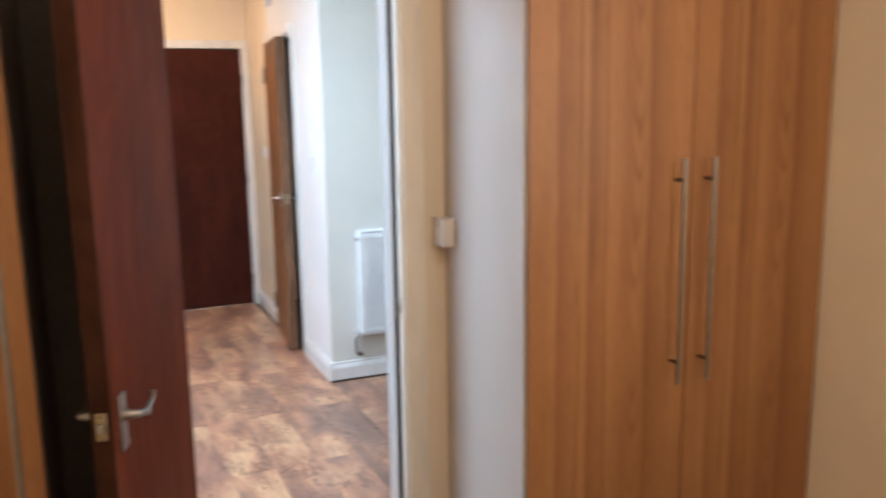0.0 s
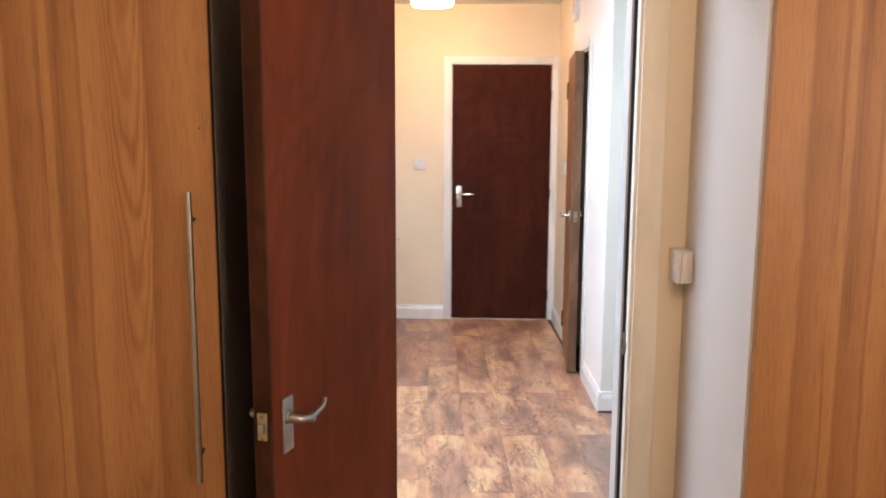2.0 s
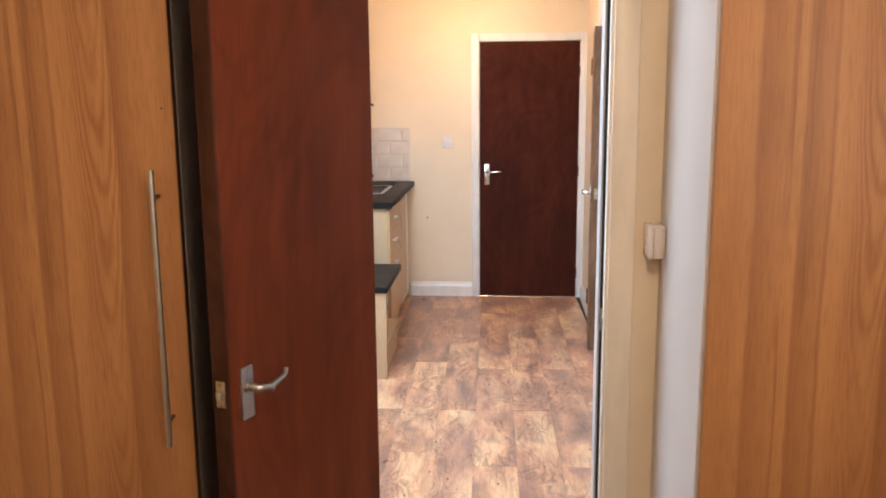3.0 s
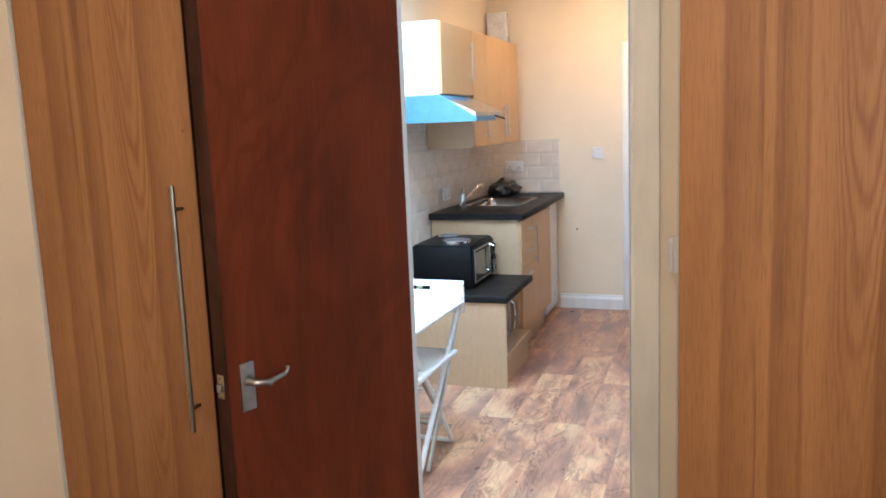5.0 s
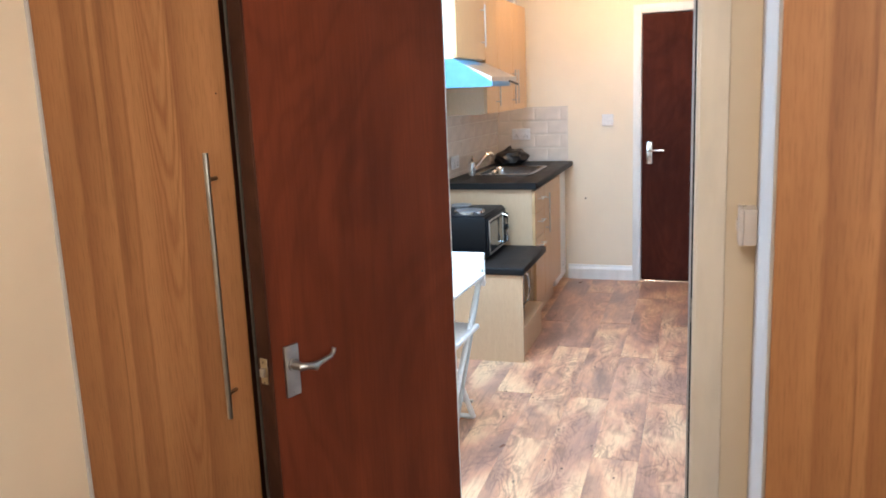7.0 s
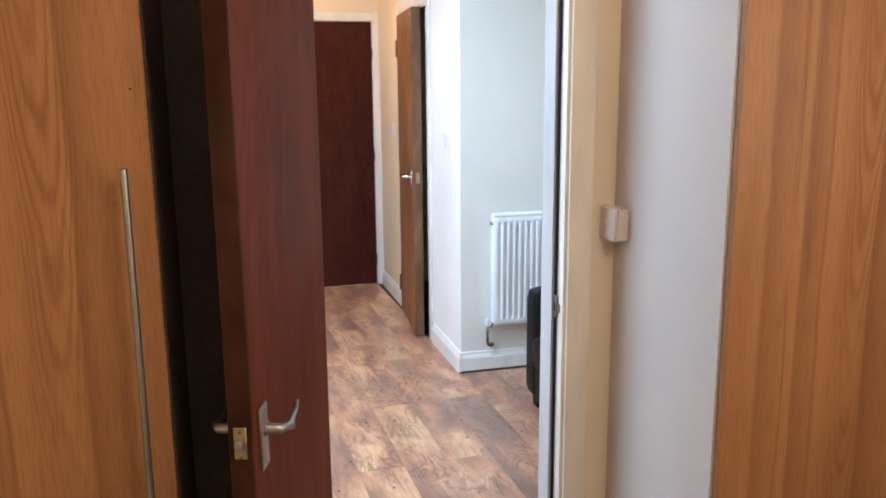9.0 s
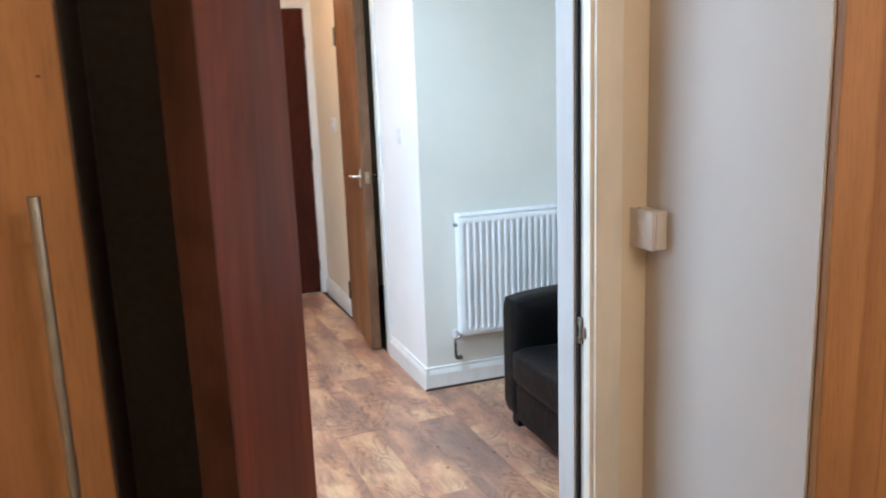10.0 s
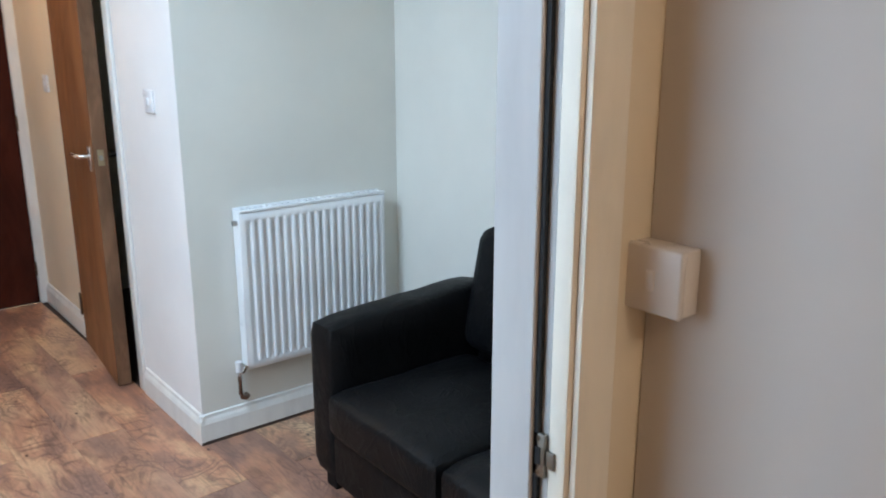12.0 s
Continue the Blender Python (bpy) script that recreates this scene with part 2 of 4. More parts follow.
CREAM = paint("cream_wall_paint", (0.84, 0.715, 0.55))
PALE = paint("pale_wall_paint", (0.735, 0.73, 0.68))
# lighter wall colour: the daylight on the west-facing corridor wall is painted in
LIT_WALL = paint("lit_wall_paint", (0.82, 0.81, 0.805))
OFFWHITE = paint("offwhite_panel_paint", (0.63, 0.57, 0.525), 0.5, 0.03, 0.05)
CEILING = paint("ceiling_paint", (0.82, 0.80, 0.75), 0.8)
TRIM = gloss_white("white_gloss_trim")
TRIM_OLD = gloss_white("aged_gloss_trim", (0.9, 0.815, 0.69), 0.36)
# darker and greyer than the other gloss trims
TRIM_DULL = gloss_white("dull_grey_trim", (0.56, 0.54, 0.525), 0.45)
WARDROBE = door_laminate()
MAHOGANY = veneer("red_mahogany_veneer", (0.092, 0.0212, 0.0102), (0.166, 0.0372, 0.0155), 0.55, 1.0, 0.05)
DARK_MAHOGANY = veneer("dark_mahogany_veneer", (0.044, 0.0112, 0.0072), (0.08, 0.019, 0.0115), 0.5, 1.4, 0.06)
EDGE_WOOD = veneer("door_lipping", (0.03, 0.011, 0.0065), (0.07, 0.026, 0.015), 0.45, 2.0, 0.06)
BROWN_LIPPING = veneer("brown_lipping", (0.13, 0.066, 0.037), (0.25, 0.13, 0.075), 0.45, 2.0)
OAK = veneer("stained_oak_veneer", (0.19, 0.076, 0.032), (0.34, 0.145, 0.061), 0.38)
DARK_PANEL = plain("charcoal_brown_laminate", (0.23, 0.205, 0.185), 0.6, spec=0.1)
BEECH = stave_wood("beech_laminate", (0.47, 0.305, 0.18), (0.51, 0.34, 0.205), (0.56, 0.385, 0.24), stave=0.2, rough=0.4, figure=0.05)
BEECH_FRONT = stave_wood("beech_front_laminate", (0.46, 0.265, 0.12), (0.52, 0.305, 0.145), (0.57, 0.35, 0.17), stave=0.2, rough=0.34, figure=0.1)
FLOOR = floor_vinyl()
SUBFLOOR = plain("dark_seam", (0.06, 0.035, 0.025), 0.6)
CARPET = plain("bedroom_floor_covering", (0.22, 0.15, 0.1), 0.5)
STEEL = metal("brushed_steel", (0.56, 0.55, 0.53), 0.3, (1, 1, 0.05))
SINK_STEEL = metal("polished_sink_steel", (0.42, 0.41, 0.4), 0.17)
BAR_STEEL = metal("dull_brushed_steel", (0.36, 0.345, 0.32), 0.34, (1, 1, 0.05))
SATIN = metal("worn_satin_chrome", (0.42, 0.41, 0.4), 0.36)
CHROME = metal("polished_chrome", (0.75, 0.75, 0.76), 0.12)
TARNISH = metal("tarnished_plate", (0.3, 0.275, 0.24), 0.42)
IRON = plain("grey_cast_iron", (0.3, 0.3, 0.31), 0.35, 0.7)
BRASS = metal("aged_brass_plate", (0.4, 0.33, 0.225), 0.38)
PIPE = metal("dark_chromed_pipe", (0.24, 0.17, 0.14), 0.22)
DARK_METAL = metal("dark_hinge_metal", (0.2, 0.15, 0.11), 0.45)
SWITCH = plain("ivory_switch_plastic", (0.72, 0.65, 0.6), 0.28, 0, 5, 0.0)
SWITCH_WHITE = plain("white_switch_plastic", (0.76, 0.75, 0.76), 0.28)
SEAL = plain("black_brush_seal", (0.008, 0.008, 0.009), 0.8)
ENAMEL = plain("white_radiator_enamel", (0.83, 0.85, 0.87), 0.3, 0, 3, 0.0)
APPLIANCE = plain("white_appliance_enamel", (0.78, 0.78, 0.77), 0.3)
WORKTOP = plain("black_speckled_worktop", (0.012, 0.011, 0.011), 0.5, 0, 320, 0.1, 0.15)
BLACK = plain("black_enamel", (0.005, 0.005, 0.006), 0.4, spec=0.16)
WHITE_PLASTIC = plain("white_table_plastic", (0.86, 0.87, 0.88), 0.35)
WHITE_TUBE = plain("white_lacquered_tube", (0.78, 0.79, 0.8), 0.3)
BLUE_FILM = plain("blue_protective_film", (0.07, 0.21, 0.33), 0.35, 0, 18, 0.4)
TILE = plain("cream_glazed_tile", (0.73, 0.62, 0.525), 0.14, 0, 8)
GROUT = plain("pale_grout", (0.66, 0.585, 0.5), 0.9, 0, 200, 0.3)
CARTON = plain("brown_carton", (0.2, 0.12, 0.075), 0.75)
BAG = plain("black_bin_bag", (0.012, 0.011, 0.011), 0.3)
SPONGE = plain("green_cream_plastic", (0.6, 0.62, 0.4), 0.5)


def leather():
    m = Mat("black_leatherette", (0.014, 0.014, 0.016), 0.42, 0.0, 0.17)
    v = m.coords()
    vor = m.node("ShaderNodeTexVoronoi", Scale=260.0)
    m.link(v, vor.inputs["Vector"])
    m.colour(m.ramp(m.noise(v, 7, 5), [(0.3, (0.003, 0.003, 0.0036)), (0.7, (0.0068, 0.0067, 0.0074))]))
    m.rough(m.noise(v, 18, 4), 0.36, 0.56)
    h = m.math("ADD", m.math("MULTIPLY", vor.outputs["Distance"], 0.25), m.math("MULTIPLY", m.noise(v, 14, 4), 1.2))
    crease = m.noise(m.coords((1, 1, 0.6)), 5.5, 5, 0.6, 1.6)
    h = m.math("ADD", h, m.math("MULTIPLY", m.ramp(crease, [(0.46, (0, 0, 0)), (0.5, (1, 1, 1)), (0.54, (0, 0, 0))]), 0.5))
    return m.bump(h, 0.4, 0.005).m


def clear_plastic():
    m = Mat("crumpled_clear_wrap", (0.8, 0.79, 0.78), 0.1)
    fold = m.noise(m.coords(), 30, 5, 0.6, 1.2)
    m.link(m.ramp(fold, [(0.4, (0.1, 0.1, 0.1)), (0.62, (0.42, 0.42, 0.42))]), m.b.inputs["Alpha"])
    return m.bump(fold, 1.0, 0.03).m


def dark_glass():
    m = Mat("oven_glass", (0.02, 0.02, 0.022), 0.06)
    m.b.inputs["Coat Weight"].default_value = 0.6
    return m.rough(m.noise(m.coords(), 20, 4), 0.04, 0.14).m


def lamp_glass(name, glow, strength):
    m = Mat(name, (0.9, 0.87, 0.8), 0.4)
    m.b.inputs["Emission Color"].default_value = (*glow, 1)
    m.b.inputs["Emission Strength"].default_value = strength
    return m.m


def window_glass():
    m = Mat("window_glass", (1, 1, 1), 0.02)
    m.b.inputs["Transmission Weight"].default_value = 1.0
    m.b.inputs["IOR"].default_value = 1.45
    return m.rough(m.noise(m.coords(), 4, 3), 0.0, 0.03).m


LEATHER, WRAP, OVEN_GLASS, PANE = leather(), clear_plastic(), dark_glass(), window_glass()
OPAL = lamp_glass("lit_opal_glass", (1.0, 0.665, 0.40), 38)
OPAL_BEDROOM = lamp_glass("lit_bedroom_opal_glass", (1.0, 0.87, 0.74), 48)


# ---- mesh helpers ----
def box(bm, x0, x1, y0, y1, z0, z1, bevel=0.0, segments=1):
    """A box between two corners, its edges rounded by bevel."""
    made = bmesh.ops.create_cube(bm, size=1)["verts"]
    bmesh.ops.transform(bm, matrix=Matrix.LocRotScale(((x0 + x1) / 2, (y0 + y1) / 2, (z0 + z1) / 2), None, (abs(x1 - x0), abs(y1 - y0), abs(z1 - z0))), verts=made)
    if bevel:
        edges = {e for v in made for e in v.link_edges}
        bmesh.ops.bevel(bm, geom=list(edges), offset=bevel, segments=segments, affect="EDGES", profile=0.5)
    return bm


def rod(bm, a, b, r, sides=12, r2=None):
    """A round bar from a to b."""
    a, b = Vector(a), Vector(b)
    m = Matrix.Translation((a + b) / 2) @ (b - a).to_track_quat("Z", "Y").to_matrix().to_4x4()
    bmesh.ops.create_cone(bm, cap_ends=True, segments=sides, radius1=r, radius2=r if r2 is None else r2, depth=(b - a).length, matrix=m)
    return bm


def tube(bm, points, r, sides=10):
    """A round bar bent along points; r may be one radius or one for each point."""
    pts = [Vector(p) for p in points]
    radii = r if isinstance(r, (list, tuple)) else [r] * len(pts)
    rings = []
    for i, p in enumerate(pts):
        d = (pts[min(i + 1, len(pts) - 1)] - pts[max(i - 1, 0)]).normalized()
        q = d.to_track_quat("Z", "Y")
        rings.append([bm.verts.new(p + q @ Vector((radii[i] * math.cos(k * math.tau / sides), radii[i] * math.sin(k * math.tau / sides), 0))) for k in range(sides)])
    for r0, r1 in zip(rings, rings[1:]):
        for k in range(sides):
            bm.faces.new((r0[k], r0[(k + 1) % sides], r1[(k + 1) % sides], r1[k]))
    bm.faces.new(rings[0][::-1]), bm.faces.new(rings[-1])
    return bm


def sweep(bm, profile, start, end, side):
    """A moulding: the profile (out, up) carried from start to end on the floor plan, facing side."""
    s, e, n = Vector((*start, 0)), Vector((*end, 0)), Vector((*side, 0)).normalized()
    a = [bm.verts.new(s + n * o + Vector((0, 0, u))) for o, u in profile]
    b = [bm.verts.new(e + n * o + Vector((0, 0, u))) for o, u in profile]
    for i in range(len(profile)):
        j = (i + 1) % len(profile)
        bm.faces.new((a[i], a[j], b[j], b[i]))
    bm.faces.new(a[::-1]), bm.faces.new(b)
    bmesh.ops.recalc_face_normals(bm, faces=bm.faces)
    return bm


def link_mesh(name, bm, material, smooth=False):
    me = bpy.data.meshes.new(name)
    bmesh.ops.recalc_face_normals(bm, faces=bm.faces)
    bm.to_mesh(me)
    bm.free()
    me.materials.append(material)
    if smooth:
        me.shade_smooth()
        me.set_sharp_from_angle(angle=radians(40))
    return new(name, me)


def part(name, bm, material, parent, label="", smooth=True):
    """One mesh under a thing or a part, in the thing's own space."""
    ob = link_mesh(name, bm, material, smooth)
    ob.parent = parent
    if label:
        ob["label"] = label
    return ob


def thing(name, label, category, x=0, y=0, z=0, rz=0, group=""):
    ob = new(name)
    ob.empty_display_size = 0.1
    ob.matrix_world = pose(x, y, z, 0, 0, rz)
    return tagged(ob, label, category, group)


def structure(name, bm, material, label, category="", smooth=False):
    return tagged(link_mesh(name, bm, material, smooth), label, category or name.split("_")[0], kind="structure")


B = bmesh.new

# ---- the shell: bedroom to the south, living room and kitchen to the north ----
CEIL = 2.44
HINGE_X, STRIKE_X = 0.078, 0.778
LEFT_BED, RIGHT_BED, BACK = -0.708, 1.95, -3.62
LEFT_LIV, RIGHT_LIV, FAR = -0.88, 1.945, 4.155
STEP_X, STEP_Y = 1.065, 2.029



def holed_wall(x0, x1, y0, y1, z0, z1, ya, yb, za, zb):
    """A wall along y between x0 and x1, with one opening through it."""
    bm = bmesh.new()
    rings = [[bm.verts.new((x, y, z)) for y, z in loop] for x in (x0, x1) for loop in (((y0, z0), (y1, z0), (y1, z1), (y0, z1)), ((ya, za), (yb, za), (yb, zb), (ya, zb)))]
    for a, b in ((0, 1), (2, 3), (0, 2), (1, 3)):
        for k in range(4):
            j = (k + 1) % 4
            bm.faces.new((rings[a][k], rings[a][j], rings[b][j], rings[b][k]))
    return bm


bm = box(B(), LEFT_BED - 0.3, HINGE_X - 0.03, 0, 0.13, -0.02, CEIL)
box(bm, STRIKE_X + 0.03, RIGHT_LIV + 0.12, 0, 0.13, -0.02, CEIL)
box(bm, HINGE_X - 0.03, STRIKE_X + 0.03, 0, 0.13, 2.03, CEIL)
structure("wall_partition", bm, CREAM, "cream painted wall between bedroom and living room with a doorway", "wall")

bm = box(B(), LEFT_BED - 0.1, LEFT_BED, BACK, 0, -0.02, CEIL)
structure("wall_bedroom_west", bm, CREAM, "cream painted bedroom wall beside the fitted wardrobe", "wall")
bm = holed_wall(RIGHT_BED, RIGHT_BED + 0.1, BACK, 0, -0.02, CEIL, -3.06, -1.94, 1.08, 2.12)
structure("wall_bedroom_east", bm, CREAM, "cream painted bedroom wall with a window beside the double wardrobe", "wall")
bm = box(B(), LEFT_BED - 0.1, RIGHT_BED + 0.1, BACK - 0.12, BACK, -0.02, CEIL)
structure("wall_bedroom_south", bm, CREAM, "plain cream painted bedroom wall", "wall")

WIN_S, WIN_N, WIN_B, WIN_T = 0.25, 1.45, 0.92, 2.08
bm = holed_wall(LEFT_LIV - 0.12, LEFT_LIV, 0.13, FAR + 0.1, -0.02, CEIL, WIN_S, WIN_N, WIN_B, WIN_T)
structure("wall_kitchen_west", bm, CREAM, "cream painted kitchen wall beside table and units", "wall")

DOOR_L, DOOR_R = 0.226, 0.99
bm = box(B(), LEFT_LIV, DOOR_L - 0.03, FAR, FAR + 0.1, -0.02, CEIL)
box(bm, DOOR_R + 0.03, 2.0, FAR, FAR + 0.1, -0.02, CEIL)
box(bm, DOOR_L - 0.03, DOOR_R + 0.03, FAR, FAR + 0.1, 2.02, CEIL)
structure("wall_far", bm, CREAM, "cream painted end wall with a closed door", "wall")

# corridor side wall with the ajar door, a degree off square like the rest of the kitchen end
MID_N, MID_S = 3.36, 2.672
bm = box(B(), 0, 0.09, STEP_Y, MID_S - 0.03, -0.02, CEIL)
for v in bm.verts:
    if v.co.x > 0.05 and v.co.y < STEP_Y + 0.01:
        v.co.y += 0.09
box(bm, 0, 0.09, MID_S - 0.03, MID_N + 0.03, 2.0, CEIL)
end = box(B(), 0, 0.09, MID_N + 0.03, FAR, -0.02, CEIL)
for piece, paint_, name, label in ((bm, LIT_WALL, "wall_corridor", "corridor wall in a paler, daylit wall colour, with an inner doorway"), (end, CREAM, "wall_corridor_end", "cream painted end of the corridor wall")):
    bmesh.ops.translate(piece, verts=piece.verts, vec=(STEP_X, 0, 0))
    bmesh.ops.rotate(piece, verts=piece.verts, cent=(STEP_X, STEP_Y, 0), matrix=Matrix.Rotation(radians(0.7), 3, "Z"))
    structure(name, piece, paint_, label, "wall")
bm = box(B(), STEP_X + 0.0005, RIGHT_LIV, STEP_Y, STEP_Y + 0.09, -0.02, CEIL)
for v in bm.verts:
    if v.co.x < STEP_X + 0.01 and v.co.y > STEP_Y + 0.05:
        v.co.x += 0.0905
structure("wall_radiator", bm, PALE, "pale painted wall behind the radiator", "wall")
bm = holed_wall(RIGHT_LIV, RIGHT_LIV + 0.1, 0.13, FAR + 0.1, -0.02, CEIL, 2.6, 3.6, 1.1, 2.1)
structure("wall_living_east", bm, PALE, "pale painted wall behind the sofa", "wall")

# the ceiling leaves a square hole over the table end for the added top light
bm = box(B(), LEFT_LIV - 0.12, -0.65, 0.0, FAR + 0.1, CEIL, CEIL + 0.08)
box(bm, 0.15, RIGHT_LIV + 0.1, 0.0, FAR + 0.1, CEIL, CEIL + 0.08)
box(bm, -0.65, 0.15, 0.0, 0.85, CEIL, CEIL + 0.08)
box(bm, -0.65, 0.15, 1.65, FAR + 0.1, CEIL, CEIL + 0.08)
structure("ceiling_living", bm, CEILING, "white painted ceiling with an added opening over the living room", "ceiling")
bm = box(B(), LEFT_BED - 0.1, RIGHT_BED + 0.1, BACK - 0.12, 0.0, CEIL, CEIL + 0.08)
structure("ceiling_bedroom", bm, CEILING, "white painted bedroom ceiling", "ceiling")
bm = box(B(), LEFT_BED - 0.1, RIGHT_BED + 0.1, BACK - 0.12, 0.0, -0.06, -0.003)
structure("floor_bedroom", bm, CARPET, "brown bedroom floor covering", "floor")
bm = box(B(), LEFT_LIV - 0.12, RIGHT_LIV + 0.1, 0.001, FAR + 0.12, -0.06, -0.005)
floor = structure("floor", bm, SUBFLOOR, "rustic oak-look plank floor, tan to purple-brown", "floor")



def casement(name, label, m, width, height, depth):
    """A white window set in its opening: m takes local x, z to the opening's lower corner, y outwards."""
    rim = structure(name, box(B(), 0, 0.05, depth * 0.5, depth * 0.95, 0, height, 0.003), TRIM, label, "window")
    rim.matrix_world = m
    for x0, x1, z0, z1 in ((width - 0.05, width, 0, height), (0.0505, width - 0.0505, 0, 0.05), (0.0505, width - 0.0505, height - 0.05, height), (width / 2 - 0.025, width / 2 + 0.025, 0.0505, height - 0.0505)):
        part("window_frame", box(B(), x0, x1, depth * 0.5, depth * 0.95, z0, z1, 0.003), TRIM, rim)
    for x0, x1 in ((0.051, width / 2 - 0.0255), (width / 2 + 0.0255, width - 0.051)):
        pane = part("pane", box(B(), x0, x1, depth * 0.7, depth * 0.7 + 0.004, 0.051, height - 0.051), PANE, rim, "clear glass pane", False)
        pane.visible_shadow = False
    part("window_sill", box(B(), 0.001, width - 0.001, -0.03, depth * 0.49, 0.001, 0.022, 0.004, 2), TRIM, rim, "white painted sill")
    return rim


casement("window_living", "white framed window beside the folding table", pose(LEFT_LIV, WIN_S, WIN_B, 0, 0, 90), WIN_N - WIN_S, WIN_T - WIN_B, 0.12)
casement("window_bedroom", "white framed bedroom window", pose(RIGHT_BED, -1.94, 1.08, 0, 0, -90), 1.12, 1.04, 0.1)
casement("window_side_room", "white framed window of the small side room", pose(RIGHT_LIV, 3.6, 1.1, 0, 0, -90), 1.0, 1.0, 0.1)

# skirting with a moulded top and a dark bead along the floor
SKIRT = [(0, 0.012), (0.017, 0.012), (0.017, 0.078), (0.013, 0.09), (0.008, 0.1), (0.007, 0.111), (0, 0.114)]
BEAD = [(0, 0), (0.019, 0), (0.018, 0.008), (0.013, 0.012), (0, 0.012)]
c, s = math.cos(radians(0.7)), math.sin(radians(0.7))


def corridor(dy, out=0.0):
    """A point of the corridor wall dy along it from its corner."""
    return (STEP_X - s * dy - c * out, STEP_Y + c * dy - s * out)


for name, a, b, side in (
    ("baseboard_far", (-0.33, FAR), (DOOR_L - 0.062, FAR), (0, -1)),
    ("baseboard_corridor", corridor(-0.0158), corridor(MID_S - STEP_Y - 0.075), (-1, 0)),
    ("baseboard_corridor_end", corridor(MID_N - STEP_Y + 0.075), corridor(FAR - STEP_Y), (-1, 0)),
    ("baseboard_radiator", (STEP_X - 0.0158, STEP_Y), (RIGHT_LIV, STEP_Y), (0, -1)),
    ("baseboard_east", (RIGHT_LIV, 0.13), (RIGHT_LIV, STEP_Y - 0.016), (-1, 0)),
):
    beaded = name in ("baseboard_radiator", "baseboard_east")
    profile = SKIRT if beaded else [(0, 0), (0.017, 0)] + SKIRT[2:]
    board = structure(name, sweep(B(), profile, a, b, side), TRIM, "white gloss moulded skirting board", "baseboard")
    if beaded:
        part("floor_bead", sweep(B(), BEAD, a, b, side), SUBFLOOR, board, "dark brown bead along the floor")


# ---- doors ----
def architrave(name, x0, x1, top, width, depth, y, material, label, side=-1):
    """A moulded surround on a wall that faces along y: two uprights and a head."""
    root = None
    for kind, a in (("trim_left", x0 - width), ("trim_right", x1), ("trim_head", None)):
        bm = B()
        lo, hi = sorted((y, y + side * depth))
        if a is not None:
            box(bm, a, a + width, lo, hi, 0, top + width, 0.003, 2)
        else:
            box(bm, x0, x1, lo, hi, top, top + width, 0.003, 2)
        if root is None:
            root = structure(name, bm, material, label, "trim", True)
        else:
            part("architrave_piece", bm, material, root)
    return root


def lever_handle(parent, x, y, z, out, way, material, scroll=True, plate=(0.042, 0.118)):
    """A lever on a long plate; out: the side of the leaf along y (+1/-1); way: the lever's direction along x."""
    w, h = plate
    lo, hi = sorted((y, y + out * 0.007))
    p = part("handle_plate", box(B(), x - w / 2, x + w / 2, lo, hi, z - h * 0.62, z + h * 0.38, 0.0025, 2), material, parent, "worn satin metal backplate")
    bm = rod(B(), (x, y, z), (x, y + out * 0.012, z), 0.014, 18)
    if scroll:
        pts = [(x, y + out * 0.008, z), (x, y + out * 0.036, z), (x + way * 0.012, y + out * 0.043, z - 0.001), (x + way * 0.024, y + out * 0.043, z - 0.004), (x + way * 0.034, y + out * 0.043, z - 0.008),
               (x + way * 0.043, y + out * 0.043, z - 0.004), (x + way * 0.066, y + out * 0.043, z - 0.001), (x + way * 0.084, y + out * 0.043, z + 0.002), (x + way * 0.092, y + out * 0.043, z + 0.008), (x + way * 0.094, y + out * 0.043, z + 0.018)]
        tube(bm, pts, [0.011, 0.009, 0.0075, 0.007, 0.0105, 0.0065, 0.0055, 0.005, 0.0045, 0.005])
    else:
        pts = [(x, y + out * 0.008, z), (x, y + out * 0.042, z), (x + way * 0.012, y + out * 0.05, z), (x + way * 0.11, y + out * 0.05, z)]
        tube(bm, pts, [0.009, 0.009, 0.009, 0.0075])
    part("lever", bm, material, p)
    for dz in (h * 0.3, -h * 0.54):
        part("screw", rod(B(), (x, y + out * 0.006, z + dz), (x, y + out * 0.0085, z + dz), 0.0035, 10), material, p)
    return p


# bedroom door, swung wide into the bedroom: local x runs from the free edge to the hinges, y=0 is the face towards the doorway
LEAF = 0.672
door = thing("door_bedroom", "red-brown mahogany veneer door standing open into the bedroom", "door", -0.066, -0.641, 0, math.degrees(math.atan2(0.643, 0.2)))
part("leaf", box(B(), 0.004, LEAF, 0.0, 0.042, 0.008, 1.99, 0.0015), MAHOGANY, door)
part("lipping", box(B(), -0.003, 0.0035, 0.0, 0.042, 0.008, 1.99, 0.0012), EDGE_WOOD, door, "brown hardwood lipping of the closing edge")
plate = part("latch_plate", box(B(), -0.0055, -0.002, 0.010, 0.032, 0.89, 0.948, 0.0008), BRASS, door, "aged brass latch plate")
part("latch_bolt", box(B(), -0.013, -0.004, 0.014, 0.028, 0.907, 0.927, 0.003, 2), SATIN, plate)
for z in (0.893, 0.94):
    part("screw", rod(B(), (-0.0065, 0.021, z), (-0.005, 0.021, z), 0.003, 10), DARK_METAL, plate)
lever_handle(door, 0.054, 0.0, 0.922, -1, 1, SATIN)
lever_handle(door, 0.054, 0.042, 0.922, 1, 1, SATIN)
for z in (0.22, 1.0, 1.76):
    part("hinge", rod(B(), (LEAF + 0.004, 0.046, z - 0.045), (LEAF + 0.004, 0.046, z + 0.045), 0.006), DARK_METAL, door)

